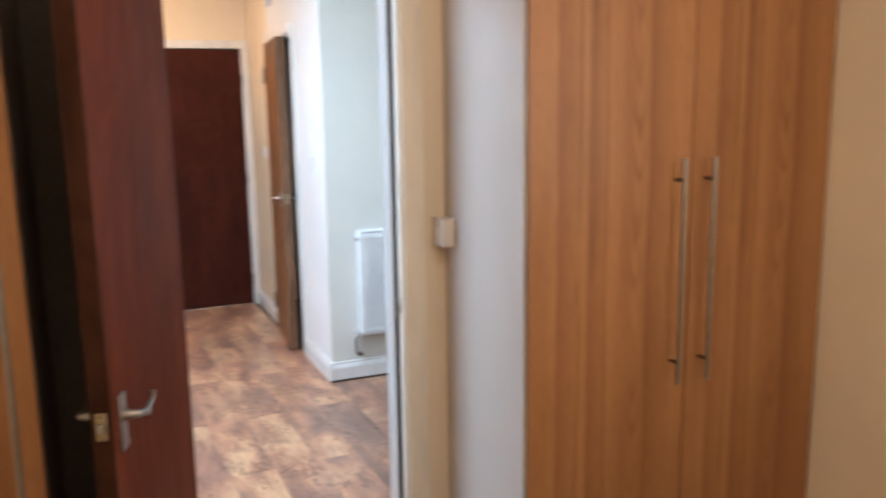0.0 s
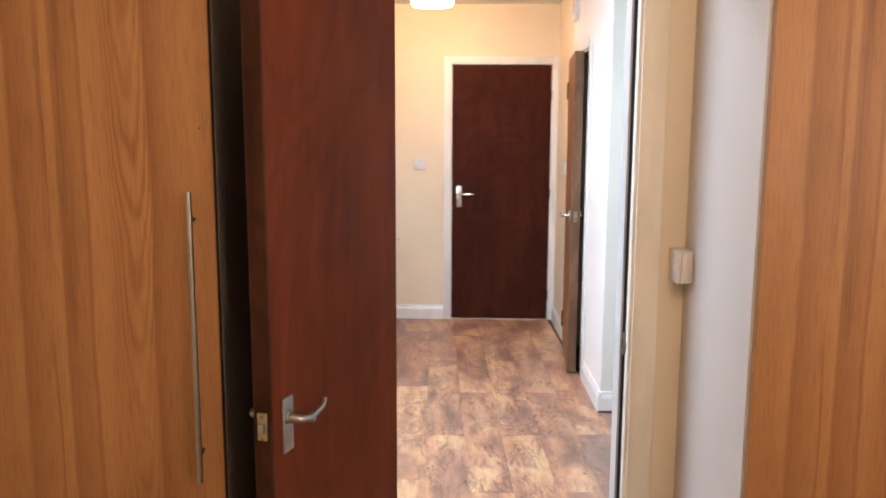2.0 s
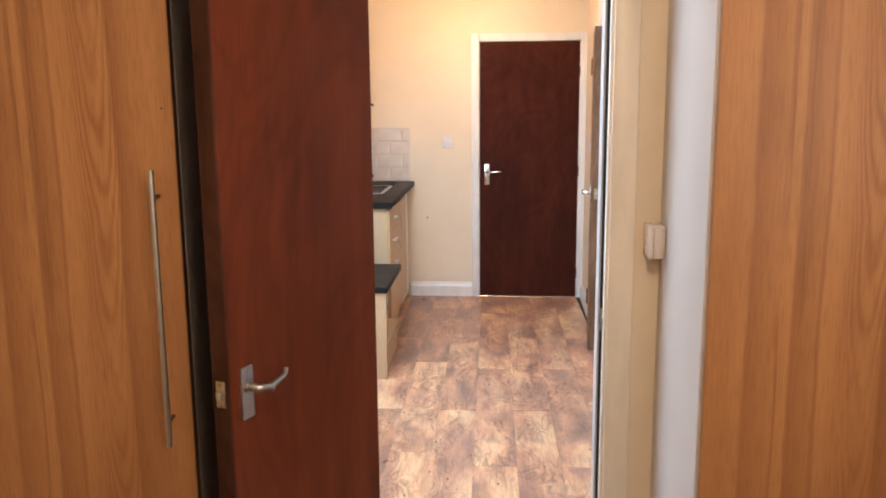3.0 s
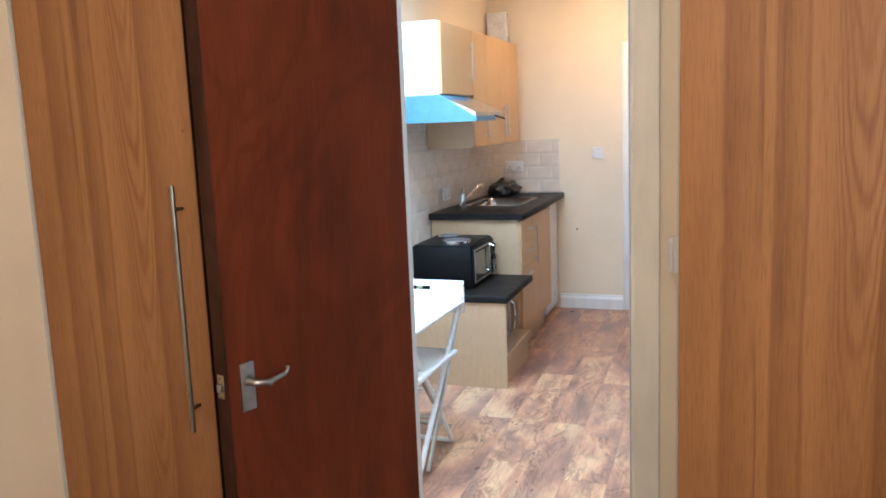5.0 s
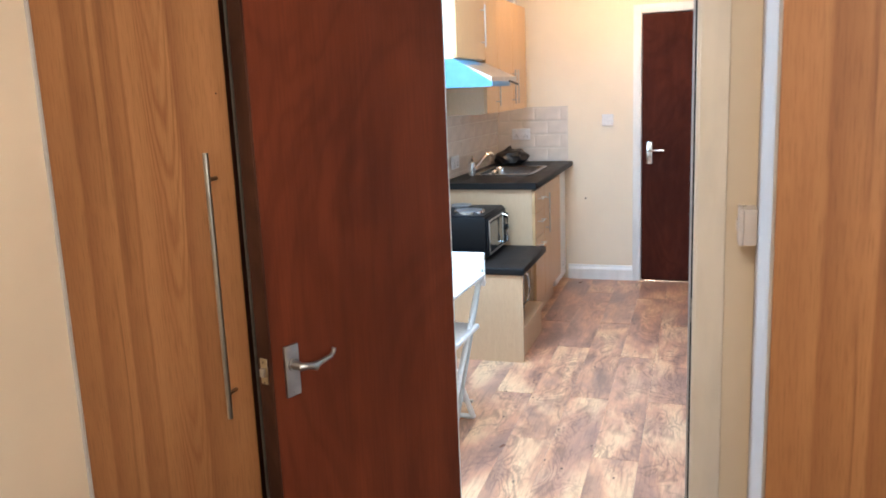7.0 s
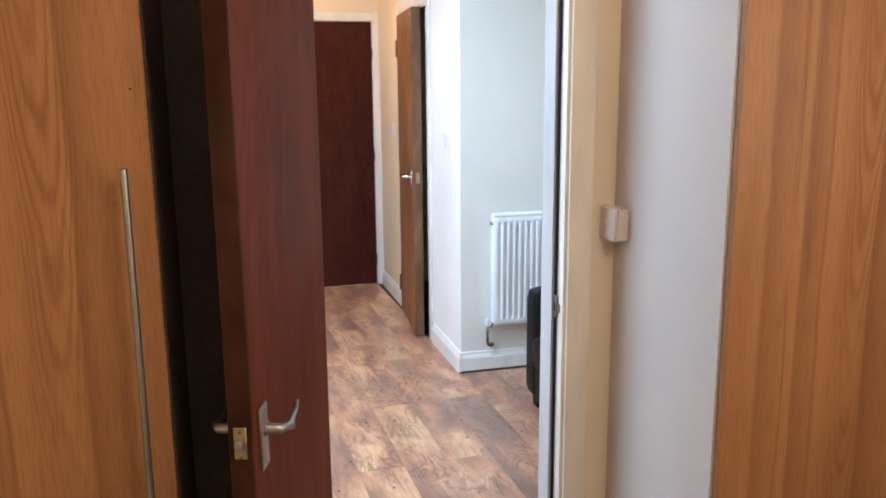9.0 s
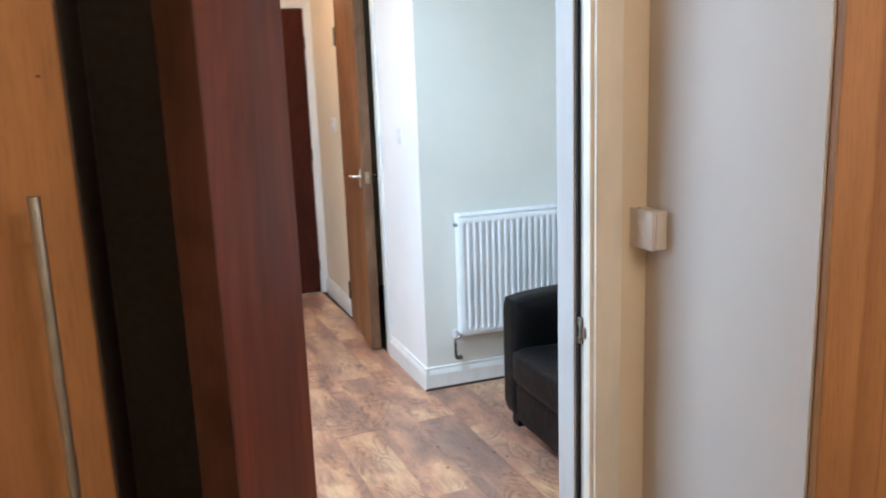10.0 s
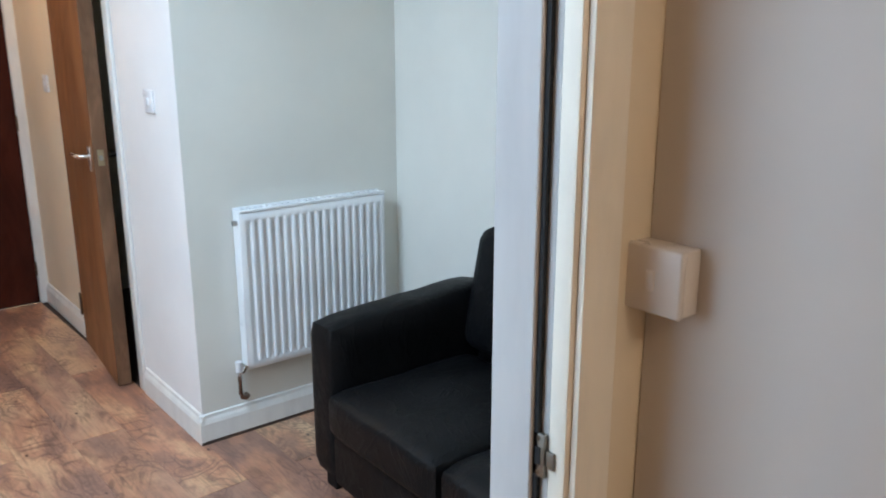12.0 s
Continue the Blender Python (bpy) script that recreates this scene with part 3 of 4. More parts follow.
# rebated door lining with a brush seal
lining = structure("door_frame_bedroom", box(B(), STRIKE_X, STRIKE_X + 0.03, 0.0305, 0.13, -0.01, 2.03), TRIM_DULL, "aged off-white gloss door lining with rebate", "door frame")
part("stop", box(B(), 0.765, STRIKE_X - 0.0005, 0.052, 0.131, -0.01, 1.995, 0.002), TRIM_DULL, lining, "dull grey stop")
part("lining_edge", box(B(), STRIKE_X - 0.0015, STRIKE_X + 0.03, 0.0, 0.03, -0.01, 2.03, 0.003, 2), TRIM_OLD, lining, "yellowed gloss front edge of the lining")
part("brush_seal", box(B(), 0.7705, STRIKE_X - 0.0005, 0.0425, 0.0515, 0.0, 1.99, 0.001), SEAL, lining, "black brush draught seal")
part("hinge_jamb", box(B(), HINGE_X - 0.03, HINGE_X, 0.0, 0.13, -0.01, 2.03), TRIM_OLD, lining)
part("hinge_stop", box(B(), HINGE_X + 0.0005, HINGE_X + 0.013, 0.05, 0.131, -0.01, 1.995, 0.002), TRIM, lining)
part("head", box(B(), HINGE_X, STRIKE_X, 0.0, 0.13, 2.0, 2.03), TRIM_OLD, lining)
strike = part("strike_plate", box(B(), STRIKE_X - 0.0075, STRIKE_X - 0.0005, 0.031, 0.053, 0.886, 0.949, 0.0012, 2), TARNISH, lining, "tarnished metal strike plate")
part("strike_hole", box(B(), STRIKE_X - 0.0085, STRIKE_X - 0.007, 0.038, 0.047, 0.904, 0.929), SEAL, strike)
part("strike_lip", box(B(), STRIKE_X - 0.0055, STRIKE_X - 0.0017, 0.016, 0.0305, 0.903, 0.928, 0.0015, 2), TARNISH, strike)
for z in (0.893, 0.942):
    part("screw", rod(B(), (STRIKE_X - 0.0085, 0.042, z), (STRIKE_X - 0.007, 0.042, z), 0.0035, 12), DARK_METAL, strike)
architrave("trim_bedroom_door", HINGE_X - 0.013, STRIKE_X + 0.007, 2.015, 0.067, 0.012, 0.0, TRIM_OLD, "aged off-white moulded architrave round the bedroom doorway")

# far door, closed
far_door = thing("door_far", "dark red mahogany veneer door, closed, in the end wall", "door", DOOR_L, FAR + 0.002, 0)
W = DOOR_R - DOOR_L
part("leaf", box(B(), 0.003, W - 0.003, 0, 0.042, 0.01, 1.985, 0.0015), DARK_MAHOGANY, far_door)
lever_handle(far_door, 0.058, 0.0, 1.0, -1, 1, CHROME, False, (0.042, 0.165))
for z in (0.2, 1.0, 1.76):
    part("hinge", rod(B(), (W - 0.001, -0.004, z - 0.04), (W - 0.001, -0.004, z + 0.04), 0.006), DARK_METAL, far_door)
frame_far = structure("door_frame_far", box(B(), DOOR_L - 0.03, DOOR_L, FAR, FAR + 0.1, 0, 2.02), TRIM, "white gloss door lining", "door frame")
part("jamb", box(B(), DOOR_R, DOOR_R + 0.03, FAR, FAR + 0.1, 0, 2.02), TRIM, frame_far)
part("head", box(B(), DOOR_L, DOOR_R, FAR, FAR + 0.1, 1.99, 2.02), TRIM, frame_far)
architrave("trim_far_door", DOOR_L - 0.003, DOOR_R + 0.003, 1.992, 0.058, 0.014, FAR, TRIM, "white gloss architrave round the far door")

# chrome strip stands in for the line of light beneath the closed leaf
structure("trim_threshold", box(B(), DOOR_L, DOOR_R, FAR - 0.012, FAR + 0.06, -0.002, 0.0065, 0.002), CHROME, "bright metal strip standing in for light under the far door", "trim")

# corridor door, ajar: local x runs from the hinges to the closing edge
mid = thing("door_corridor", "stained oak veneer flush door, slightly ajar, with chrome lever", "door", STEP_X - s * (MID_N - STEP_Y) - 0.012, MID_N - 0.004, 0, -90 - 4.1)
part("leaf", box(B(), 0.0, 0.635, -0.02, 0.034, 0.008, 1.965, 0.0015), OAK, mid)
part("lipping", box(B(), 0.6355, 0.641, -0.02, 0.034, 0.008, 1.965, 0.001), BROWN_LIPPING, mid, "dark brown lipping of the closing edge")
plate = part("latch_plate", box(B(), 0.640, 0.643, -0.005, 0.019, 0.95, 1.015, 0.0008), BRASS, mid, "brass latch plate")
part("latch_bolt", box(B(), 0.642, 0.651, 0.001, 0.013, 0.972, 0.992, 0.002), SATIN, plate)
lever_handle(mid, 0.585, -0.02, 0.985, -1, -1, CHROME, False, (0.04, 0.1))
lever_handle(mid, 0.585, 0.034, 0.985, 1, -1, CHROME, False, (0.04, 0.1))
for z in (0.2, 1.76):
    part("hinge", box(B(), -0.014, 0.008, -0.03, -0.0205, z - 0.055, z + 0.055, 0.003), DARK_METAL, mid)
frame_mid = structure("door_frame_corridor", box(B(), 0, 0.094, MID_S - 0.03, MID_S, 0, 2.0), TRIM, "white gloss lining of the corridor doorway", "door frame")
frame_mid.matrix_world = pose(STEP_X - s * 0.6, 0, 0)
part("jamb", box(B(), -0.008, 0.086, MID_N, MID_N + 0.03, 0, 2.0), TRIM, frame_mid)
part("head", box(B(), -0.008, 0.086, MID_S, MID_N, 1.97, 2.0), TRIM, frame_mid)
surround = structure("trim_corridor_door", box(B(), -0.014, -0.0005, MID_S - 0.06, MID_S - 0.002, 0, 2.04, 0.003, 2), TRIM, "white gloss architrave round the corridor door", "trim", True)
surround.matrix_world = pose(STEP_X - s * 0.6, 0, 0)
part("architrave_piece", box(B(), -0.022, -0.0085, MID_N + 0.002, MID_N + 0.06, 0, 2.04, 0.003, 2), TRIM, surround)
part("architrave_piece", box(B(), -0.018, -0.0045, MID_S, MID_N, 1.982, 2.04, 0.003, 2), TRIM, surround)

# ---- bedroom: fitted wardrobes on both sides of the doorway ----
def bar_handle(parent, x, y, z0, z1, label="long brushed steel bar handle"):
    """An upright bar on two posts, standing off a front that faces -y."""
    bar = part("handle", rod(B(), (x, y - 0.036, z0), (x, y - 0.036, z1), 0.0065, 16), BAR_STEEL, parent, label)
    for z in (z0 + 0.06, z1 - 0.06):
        part("post", rod(B(), (x, y, z), (x, y - 0.036, z), 0.005, 12), DARK_METAL, bar)
    return bar


FRONT = -0.512


def wardrobe_door(parent, x0, x1, hx, lean=0.0):
    """A tall slab door whose own space starts at its left edge, with its bar handle."""
    d = part("door", box(B(), 0, x1 - x0, 0, 0.02, 0.06, CEIL - 0.03, 0.0015), WARDROBE, parent)
    d.location = (x0, FRONT - lean, 0)
    d.rotation_euler = (0, 0, math.atan2(lean, x1 - x0))
    bar_handle(d, hx - x0, 0, 0.758, 1.388)
    return d


single = thing("wardrobe", "tall fitted wardrobe with one wood-grain door and dark side", "wardrobe", 0, 0, 0)
part("side_panel", box(B(), -0.226, -0.206, FRONT + 0.024, -0.002, 0, CEIL - 0.002, 0.001), DARK_PANEL, single, "dark grey-brown side panel")
# added sheet: its dark colour stands for shade on the wall behind the door
part("gap_shade_panel", box(B(), -0.2045, -0.0045, -0.012, -0.001, 0, CEIL - 0.002, 0.001), DARK_PANEL, single, "dark grey-brown sheet added over the wall to deepen the gap's shade")
part("body", box(B(), LEFT_BED + 0.002, -0.227, FRONT + 0.024, -0.002, 0, CEIL - 0.002), DARK_PANEL, single)
leaf = wardrobe_door(single, LEFT_BED + 0.008, -0.2055, -0.25, 0.035)
part("screw_hole", rod(B(), (0.470, -0.0006, 1.518), (0.470, 0.004, 1.518), 0.0019, 10), SEAL, leaf, "small dark screw hole")
part("edge_band", box(B(), -0.2053 - LEFT_BED - 0.008, -0.2038 - LEFT_BED - 0.008, 0.0005, 0.0195, 0.06, CEIL - 0.03, 0.0005), EDGE_WOOD, leaf, "dark brown edge band")
part("plinth", box(B(), LEFT_BED + 0.008, -0.21, FRONT + 0.01, FRONT + 0.023, 0, 0.057), WARDROBE, single)
part("filler_strip", box(B(), LEFT_BED + 0.0005, LEFT_BED + 0.0075, FRONT - 0.041, FRONT + 0.02, 0, CEIL - 0.002), TRIM_DULL, single, "pale filler strip against the wall")

DX0, DX1 = 0.94, RIGHT_BED - 0.006
double = thing("double_wardrobe", "tall fitted double wardrobe with two wood-grain doors", "wardrobe", 0, 0, 0)
bm = box(B(), 0.0, 0.01, FRONT + 0.022, -0.002, 0, CEIL - 0.002)
bmesh.ops.rotate(bm, verts=bm.verts, cent=(0, 0, 0), matrix=Matrix.Rotation(radians(1.5), 3, "Z"))
bmesh.ops.translate(bm, verts=bm.verts, vec=(0.922, 0, 0))
part("side_panel", bm, OFFWHITE, double, "off-white painted side panel")
part("body", box(B(), 0.95, RIGHT_BED - 0.002, FRONT + 0.024, -0.002, 0, CEIL - 0.002), DARK_PANEL, double)
split = (DX0 + DX1) / 2
for x0, x1, hx in ((DX0, split - 0.0015, split - 0.05), (split + 0.0025, DX1, split + 0.05)):
    wardrobe_door(double, x0, x1, hx)
part("plinth", box(B(), DX0, DX1, FRONT + 0.01, FRONT + 0.023, 0, 0.057), WARDROBE, double)


def switch_plate(name, label, x, y, z, rz, size=0.086, depth=0.01, box_depth=0.0, material=None, rockers=1, socket=False, wide=None):
    """A wall plate whose face looks along its local -y."""
    material = material or SWITCH_WHITE
    w = wide or size
    sw = thing(name, label, "socket" if socket else "switch", x, y, z, rz)
    if box_depth:
        part("back_box", box(B(), -w / 2 + 0.001, w / 2 - 0.001, -box_depth, 0, -size / 2 + 0.001, size / 2 - 0.001, 0.003, 2), material, sw)
    p = part("faceplate", box(B(), -w / 2, w / 2, -box_depth - depth, -box_depth, -size / 2, size / 2, 0.004, 3), material, sw)
    f = -box_depth - depth
    n = 2 if socket else rockers
    for i in range(n):
        cx = (i - (n - 1) / 2) * (w / n if socket else 0.022)
        part("rocker", box(B(), cx - 0.006, cx + 0.006, f - 0.004, f + 0.001, (0.012 if socket else -0.013), (0.03 if socket else 0.013), 0.002, 2), material, p)
        if socket:
            for hx, hz in ((0, -0.004), (-0.011, -0.022), (0.011, -0.022)):
                part("pin_hole", box(B(), cx + hx - 0.003, cx + hx + 0.003, f - 0.0008, f + 0.001, hz - 0.005, hz + 0.005), SEAL, p)
    return sw


switch_plate("light_switch", "ivory surface-mounted light switch on the wardrobe side by the doorway", 0.9222, -0.036, 1.157, -88.5, 0.088, 0.012, 0.03, SWITCH)

# a bundle wrapped in clear plastic, beside the doorway's approach
bundle = thing("wrapped_bundle", "brown boxed bundle wrapped in crumpled clear plastic", "package", 0.434, -1.42, 0, 4)
part("carton", box(B(), -0.21, 0.24, -0.16, 0.1, 0, 0.74, 0.01, 2), CARTON, bundle)
bm = bmesh.new()
bmesh.ops.create_grid(bm, x_segments=44, y_segments=26, size=1)
for v in bm.verts:
    x, y = v.co.x * 0.245, v.co.y * 0.15 - 0.03
    lump = 0.06 * math.exp(-((x + 0.13) / 0.07) ** 2) + 0.075 * math.exp(-((x - 0.14) / 0.08) ** 2)
    ridge = max(0.0, 1 - abs(v.co.y - 0.75) * 1.1)
    v.co = (x, y, 0.782 + lump * ridge + 0.016 * noise.noise((x * 16, y * 16, 1.0)) + 0.01 * noise.noise((x * 41, y * 37, 4.0)) + 0.014 * abs(noise.noise((x * 27, y * 23, 9.0))))
bmesh.ops.solidify(bm, geom=bm.faces, thickness=0.0012)
part("plastic_wrap", bm, WRAP, bundle, "crumpled clear plastic wrapping")

# ---- kitchen, a degree and a half off square ----
KX, KY, KR = -0.262, 2.74, 1.6


def kitchen(name, label, category, group=""):
    """A thing in the kitchen's own space: x from the front edge to the wall at -0.61, y along the run from the sink unit's near end."""
    return thing(name, label, category, KX, KY, 0, KR, group)


def pull(parent, a, b, out=0.028, r=0.005, label="brushed steel bar handle"):
    """A bar handle between a and b on a front that faces +x."""
    a, b = Vector(a), Vector(b)
    o = Vector((out, 0, 0))
    bar = part("handle", rod(B(), a + o, b + o, r, 12), STEEL, parent, label)
    for k in (0.12, 0.88):
        p = a.lerp(b, k)
        part("post", rod(B(), p, p + o, r * 0.8, 8), STEEL, bar)
    return bar


unit = kitchen("drawer_unit", "beech-effect base unit with three drawers and pale end panel", "cabinet")
part("end_panel", box(B(), -0.6, -0.022, 0.0, 0.018, 0.0, 0.885, 0.001), BEECH, unit)
part("carcass", box(B(), -0.6, -0.022, 0.019, 0.3, 0.15, 0.885), BEECH, unit)
for z0, z1 in ((0.735, 0.875), (0.575, 0.732), (0.155, 0.572)):
    d = part("drawer_front", box(B(), -0.0215, -0.003, 0.003, 0.297, z0, z1, 0.0015), BEECH_FRONT, unit)
    zh = z1 - 0.06 if z1 - z0 < 0.2 else z1 - 0.05
    pull(d, (-0.003, 0.09, zh), (-0.003, 0.21, zh))
unit = kitchen("base_cabinet", "beech-effect base cabinet with one door under the sink", "cabinet")
part("carcass", box(B(), -0.6, -0.022, 0.302, 0.9, 0.15, 0.885), BEECH, unit)
d = part("door", box(B(), -0.0215, -0.003, 0.303, 0.897, 0.155, 0.875, 0.0015), BEECH_FRONT, unit)
pull(d, (-0.003, 0.35, 0.56), (-0.003, 0.35, 0.82))
unit = kitchen("plinth_board", "dark beech-effect plinth board under the base cabinets", "plinth")
part("board", box(B(), -0.075, -0.06, 0.019, 0.9, 0.0, 0.148), BEECH, unit)

fridge = kitchen("fridge", "white under-counter fridge below the worktop end", "fridge")
part("body", box(B(), -0.58, -0.095, 0.905, 1.37, 0.02, 0.86, 0.006, 2), APPLIANCE, fridge)
d = part("door", box(B(), -0.093, -0.042, 0.905, 1.37, 0.05, 0.86, 0.01, 3), APPLIANCE, fridge)
part("handle", box(B(), -0.0425, -0.02, 0.915, 0.975, 0.57, 0.63, 0.005, 2), SATIN, d)
for x in (-0.5, -0.1):
    for y in (0.95, 1.32):
        part("foot", rod(B(), (x, y, 0), (x, y, 0.022), 0.018), BLACK, fridge)

top = kitchen("worktop", "black speckled laminate worktop with rounded front edge", "worktop")
# four boards leave the sink's cut-out free
SX0, SX1, SY0, SY1 = -0.49, -0.12, 0.42, 0.98
bm = box(B(), -0.61, SX0, -0.025, 1.41, 0.888, 0.928, 0.002)
box(bm, -0.61, 0.011, -0.0285, -0.0255, 0.8885, 0.9275, 0.001)
box(bm, SX1, 0.012, -0.025, 1.41, 0.888, 0.928, 0.008, 3)
box(bm, SX0, SX1, -0.025, SY0, 0.888, 0.928, 0.002)
box(bm, SX0, SX1, SY1, 1.41, 0.888, 0.928, 0.002)
part("slab", bm, WORKTOP, top)
sink = kitchen("sink", "stainless steel inset sink in the black worktop", "sink")
bm = bmesh.new()
rings = []
for x0, x1, y0, y1, z, rr in ((SX0 - 0.02, SX1 + 0.02, SY0 - 0.02, SY1 + 0.02, 0.9285, 0.05), (SX0 - 0.02, SX1 + 0.02, SY0 - 0.02, SY1 + 0.02, 0.933, 0.05), (SX0 + 0.01, SX1 - 0.01, SY0 + 0.01, SY1 - 0.01, 0.932, 0.05),
                              (SX0 + 0.02, SX1 - 0.02, SY0 + 0.02, SY1 - 0.02, 0.915, 0.05), (SX0 + 0.035, SX1 - 0.035, SY0 + 0.035, SY1 - 0.035, 0.79, 0.05), (SX0 + 0.1, SX1 - 0.1, SY0 + 0.1, SY1 - 0.1, 0.78, 0.04)):
    ring = []
    for cx, cy, a0 in ((x1 - rr, y1 - rr, 0), (x0 + rr, y1 - rr, 90), (x0 + rr, y0 + rr, 180), (x1 - rr, y0 + rr, 270)):
        for k in range(6):
            a = radians(a0 + k * 18)
            ring.append(bm.verts.new((cx + rr * math.cos(a), cy + rr * math.sin(a), z)))
    rings.append(ring)
for r0, r1 in zip(rings, rings[1:]):
    for k in range(24):
        bm.faces.new((r0[k], r0[(k + 1) % 24], r1[(k + 1) % 24], r1[k]))
bm.faces.new(rings[-1])
part("bowl", bm, SINK_STEEL, sink)
part("drain", rod(B(), (-0.3, 0.7, 0.78), (-0.3, 0.7, 0.783), 0.03, 20), CHROME, sink)
tap = kitchen("tap", "chrome mixer tap with a slanting spout behind the sink", "tap")
part("body", rod(B(), (-0.5, 0.375, 0.928), (-0.5, 0.375, 1.02), 0.025, 20), CHROME, tap)
part("lever", tube(B(), [(-0.5, 0.375, 1.02), (-0.5, 0.375, 1.045), (-0.49, 0.35, 1.058)], [0.021, 0.017, 0.006]), CHROME, tap)
part("spout", tube(B(), [(-0.495, 0.38, 0.965), (-0.46, 0.44, 1.02), (-0.425, 0.5, 1.065), (-0.41, 0.525, 1.07), (-0.4, 0.54, 1.055)], [0.013, 0.012, 0.011, 0.011, 0.012]), CHROME, tap)

bag = kitchen("bin_bag", "crumpled black plastic bag on the worktop", "bag")
bm = bmesh.new()
bmesh.ops.create_icosphere(bm, subdivisions=4, radius=1)
for v in bm.verts:
    n = v.co.normalized()
    k = 1 + 0.22 * noise.noise(n * 2.1) + 0.1 * noise.noise(n * 5.5) + 0.04 * abs(noise.noise(n * 13))
    v.co = (n.x * 0.125 * k - 0.42, n.y * 0.11 * k + 1.2, max(0.929, 0.975 + n.z * 0.07 * k))
part("crumpled_plastic", bm, BAG, bag)
part("knot", tube(B(), [(-0.43, 1.19, 1.03), (-0.445, 1.18, 1.05), (-0.42, 1.19, 1.056)], [0.02, 0.011, 0.018]), BAG, bag)

# low unit with the open shelf and the table-top oven
low = kitchen("low_unit", "low beech-effect open shelf unit with black top", "cabinet")
LY0, LY1, LX = -0.645, -0.003, 0.052
part("end_panel", box(B(), -0.6, LX, LY0, LY0 + 0.018, 0, 0.497, 0.001), BEECH, low)
part("back_end_panel", box(B(), -0.6, LX - 0.08, LY1 - 0.018, LY1, 0, 0.497, 0.001), BEECH, low)
part("shelf", box(B(), -0.6, LX - 0.005, LY0 + 0.019, LY1 - 0.019, 0.17, 0.188, 0.001), BEECH, low)
part("plinth", box(B(), LX - 0.04, LX - 0.022, LY0 + 0.019, LY1 - 0.019, 0, 0.169), BEECH, low)
part("back_panel", box(B(), -0.6, -0.59, LY0 + 0.019, LY1 - 0.019, 0.189, 0.497), BEECH, low)
part("worktop", box(B(), -0.6, LX + 0.012, LY0 - 0.012, LY1, 0.498, 0.538, 0.007, 3), WORKTOP, low, "black speckled laminate top")

micro = kitchen("microwave", "silver and white microwave inside the low open unit", "microwave")
part("body", box(B(), -0.5, -0.06, -0.55, -0.1, 0.19, 0.455, 0.006, 2), APPLIANCE, micro)
d = part("door", box(B(), -0.059, -0.035, -0.55, -0.2, 0.195, 0.45, 0.005, 2), SATIN, micro)
part("window", box(B(), -0.0345, -0.033, -0.51, -0.26, 0.235, 0.41, 0.0005), OVEN_GLASS, d)
part("handle", tube(B(), [(-0.036, -0.225, 0.22), (-0.008, -0.225, 0.25), (0.002, -0.225, 0.325), (-0.008, -0.225, 0.4), (-0.036, -0.225, 0.43)], 0.007), CHROME, d)

oven = kitchen("mini_oven", "black table-top oven with two hotplates on the low unit", "oven")
OX0, OX1, OY0, OY1, OZ0, OZ1 = -0.55, -0.185, -0.5, -0.04, 0.552, 0.79
part("body", box(B(), OX0, OX1, OY0, OY1, OZ0, OZ1, 0.008, 2), BLACK, oven)
part("top_plate", box(B(), OX0 + 0.01, OX1 - 0.01, OY0 + 0.01, OY1 - 0.01, OZ1 + 0.0005, OZ1 + 0.008, 0.003), BLACK, oven)
for cx, cy, r in ((-0.31, -0.38, 0.09), (-0.42, -0.17, 0.075)):
    ring = part("hotplate", rod(B(), (cx, cy, OZ1 + 0.0085), (cx, cy, OZ1 + 0.024), r, 36), CHROME, oven, "round hotplate with a bright steel rim")
    part("plate_top", rod(B(), (cx, cy, OZ1 + 0.0242), (cx, cy, OZ1 + 0.027), r - 0.014, 36), IRON, ring, "grey cast-iron plate")
d = part("door", box(B(), OX1 + 0.0005, OX1 + 0.016, OY0 + 0.01, OY1 - 0.11, OZ0 + 0.015, OZ1 - 0.012, 0.003), BLACK, oven)
for y in (OY0 + 0.012, OY1 - 0.13):
    part("door_trim", box(B(), OX1 + 0.0163, OX1 + 0.0195, y, y + 0.014, OZ0 + 0.02, OZ1 - 0.018, 0.0012), STEEL, d, "silver upright trim")
for z in (OZ0 + 0.02, OZ1 - 0.03):
    part("door_trim", box(B(), OX1 + 0.0163, OX1 + 0.0195, OY0 + 0.0265, OY1 - 0.1305, z, z + 0.012, 0.0012), STEEL, d, "silver cross trim")
part("window", box(B(), OX1 + 0.0165, OX1 + 0.018, OY0 + 0.03, OY1 - 0.135, OZ0 + 0.04, OZ1 - 0.04, 0.0005), OVEN_GLASS, d)
part("handle", tube(B(), [(OX1 + 0.0165, OY1 - 0.122, OZ0 + 0.035), (OX1 + 0.045, OY1 - 0.122, OZ0 + 0.045), (OX1 + 0.045, OY1 - 0.122, OZ1 - 0.04), (OX1 + 0.0165, OY1 - 0.122, OZ1 - 0.03)], 0.007), CHROME, d, "upright chrome bar handle")
trim = part("control_strip", box(B(), OX1 + 0.0005, OX1 + 0.008, OY1 - 0.1, OY1 - 0.008, OZ0 + 0.01, OZ1 - 0.01, 0.002), BLACK, oven, "black control strip")
for z in (0.6, 0.67, 0.74):
    part("knob", rod(B(), (OX1 + 0.008, OY1 - 0.052, z), (OX1 + 0.034, OY1 - 0.052, z), 0.02, 20, 0.016), BLACK, trim)
    part("dial_mark", box(B(), OX1 + 0.0343, OX1 + 0.0352, OY1 - 0.054, OY1 - 0.05, z + 0.002, z + 0.014), STEEL, trim, "silver pointer mark")
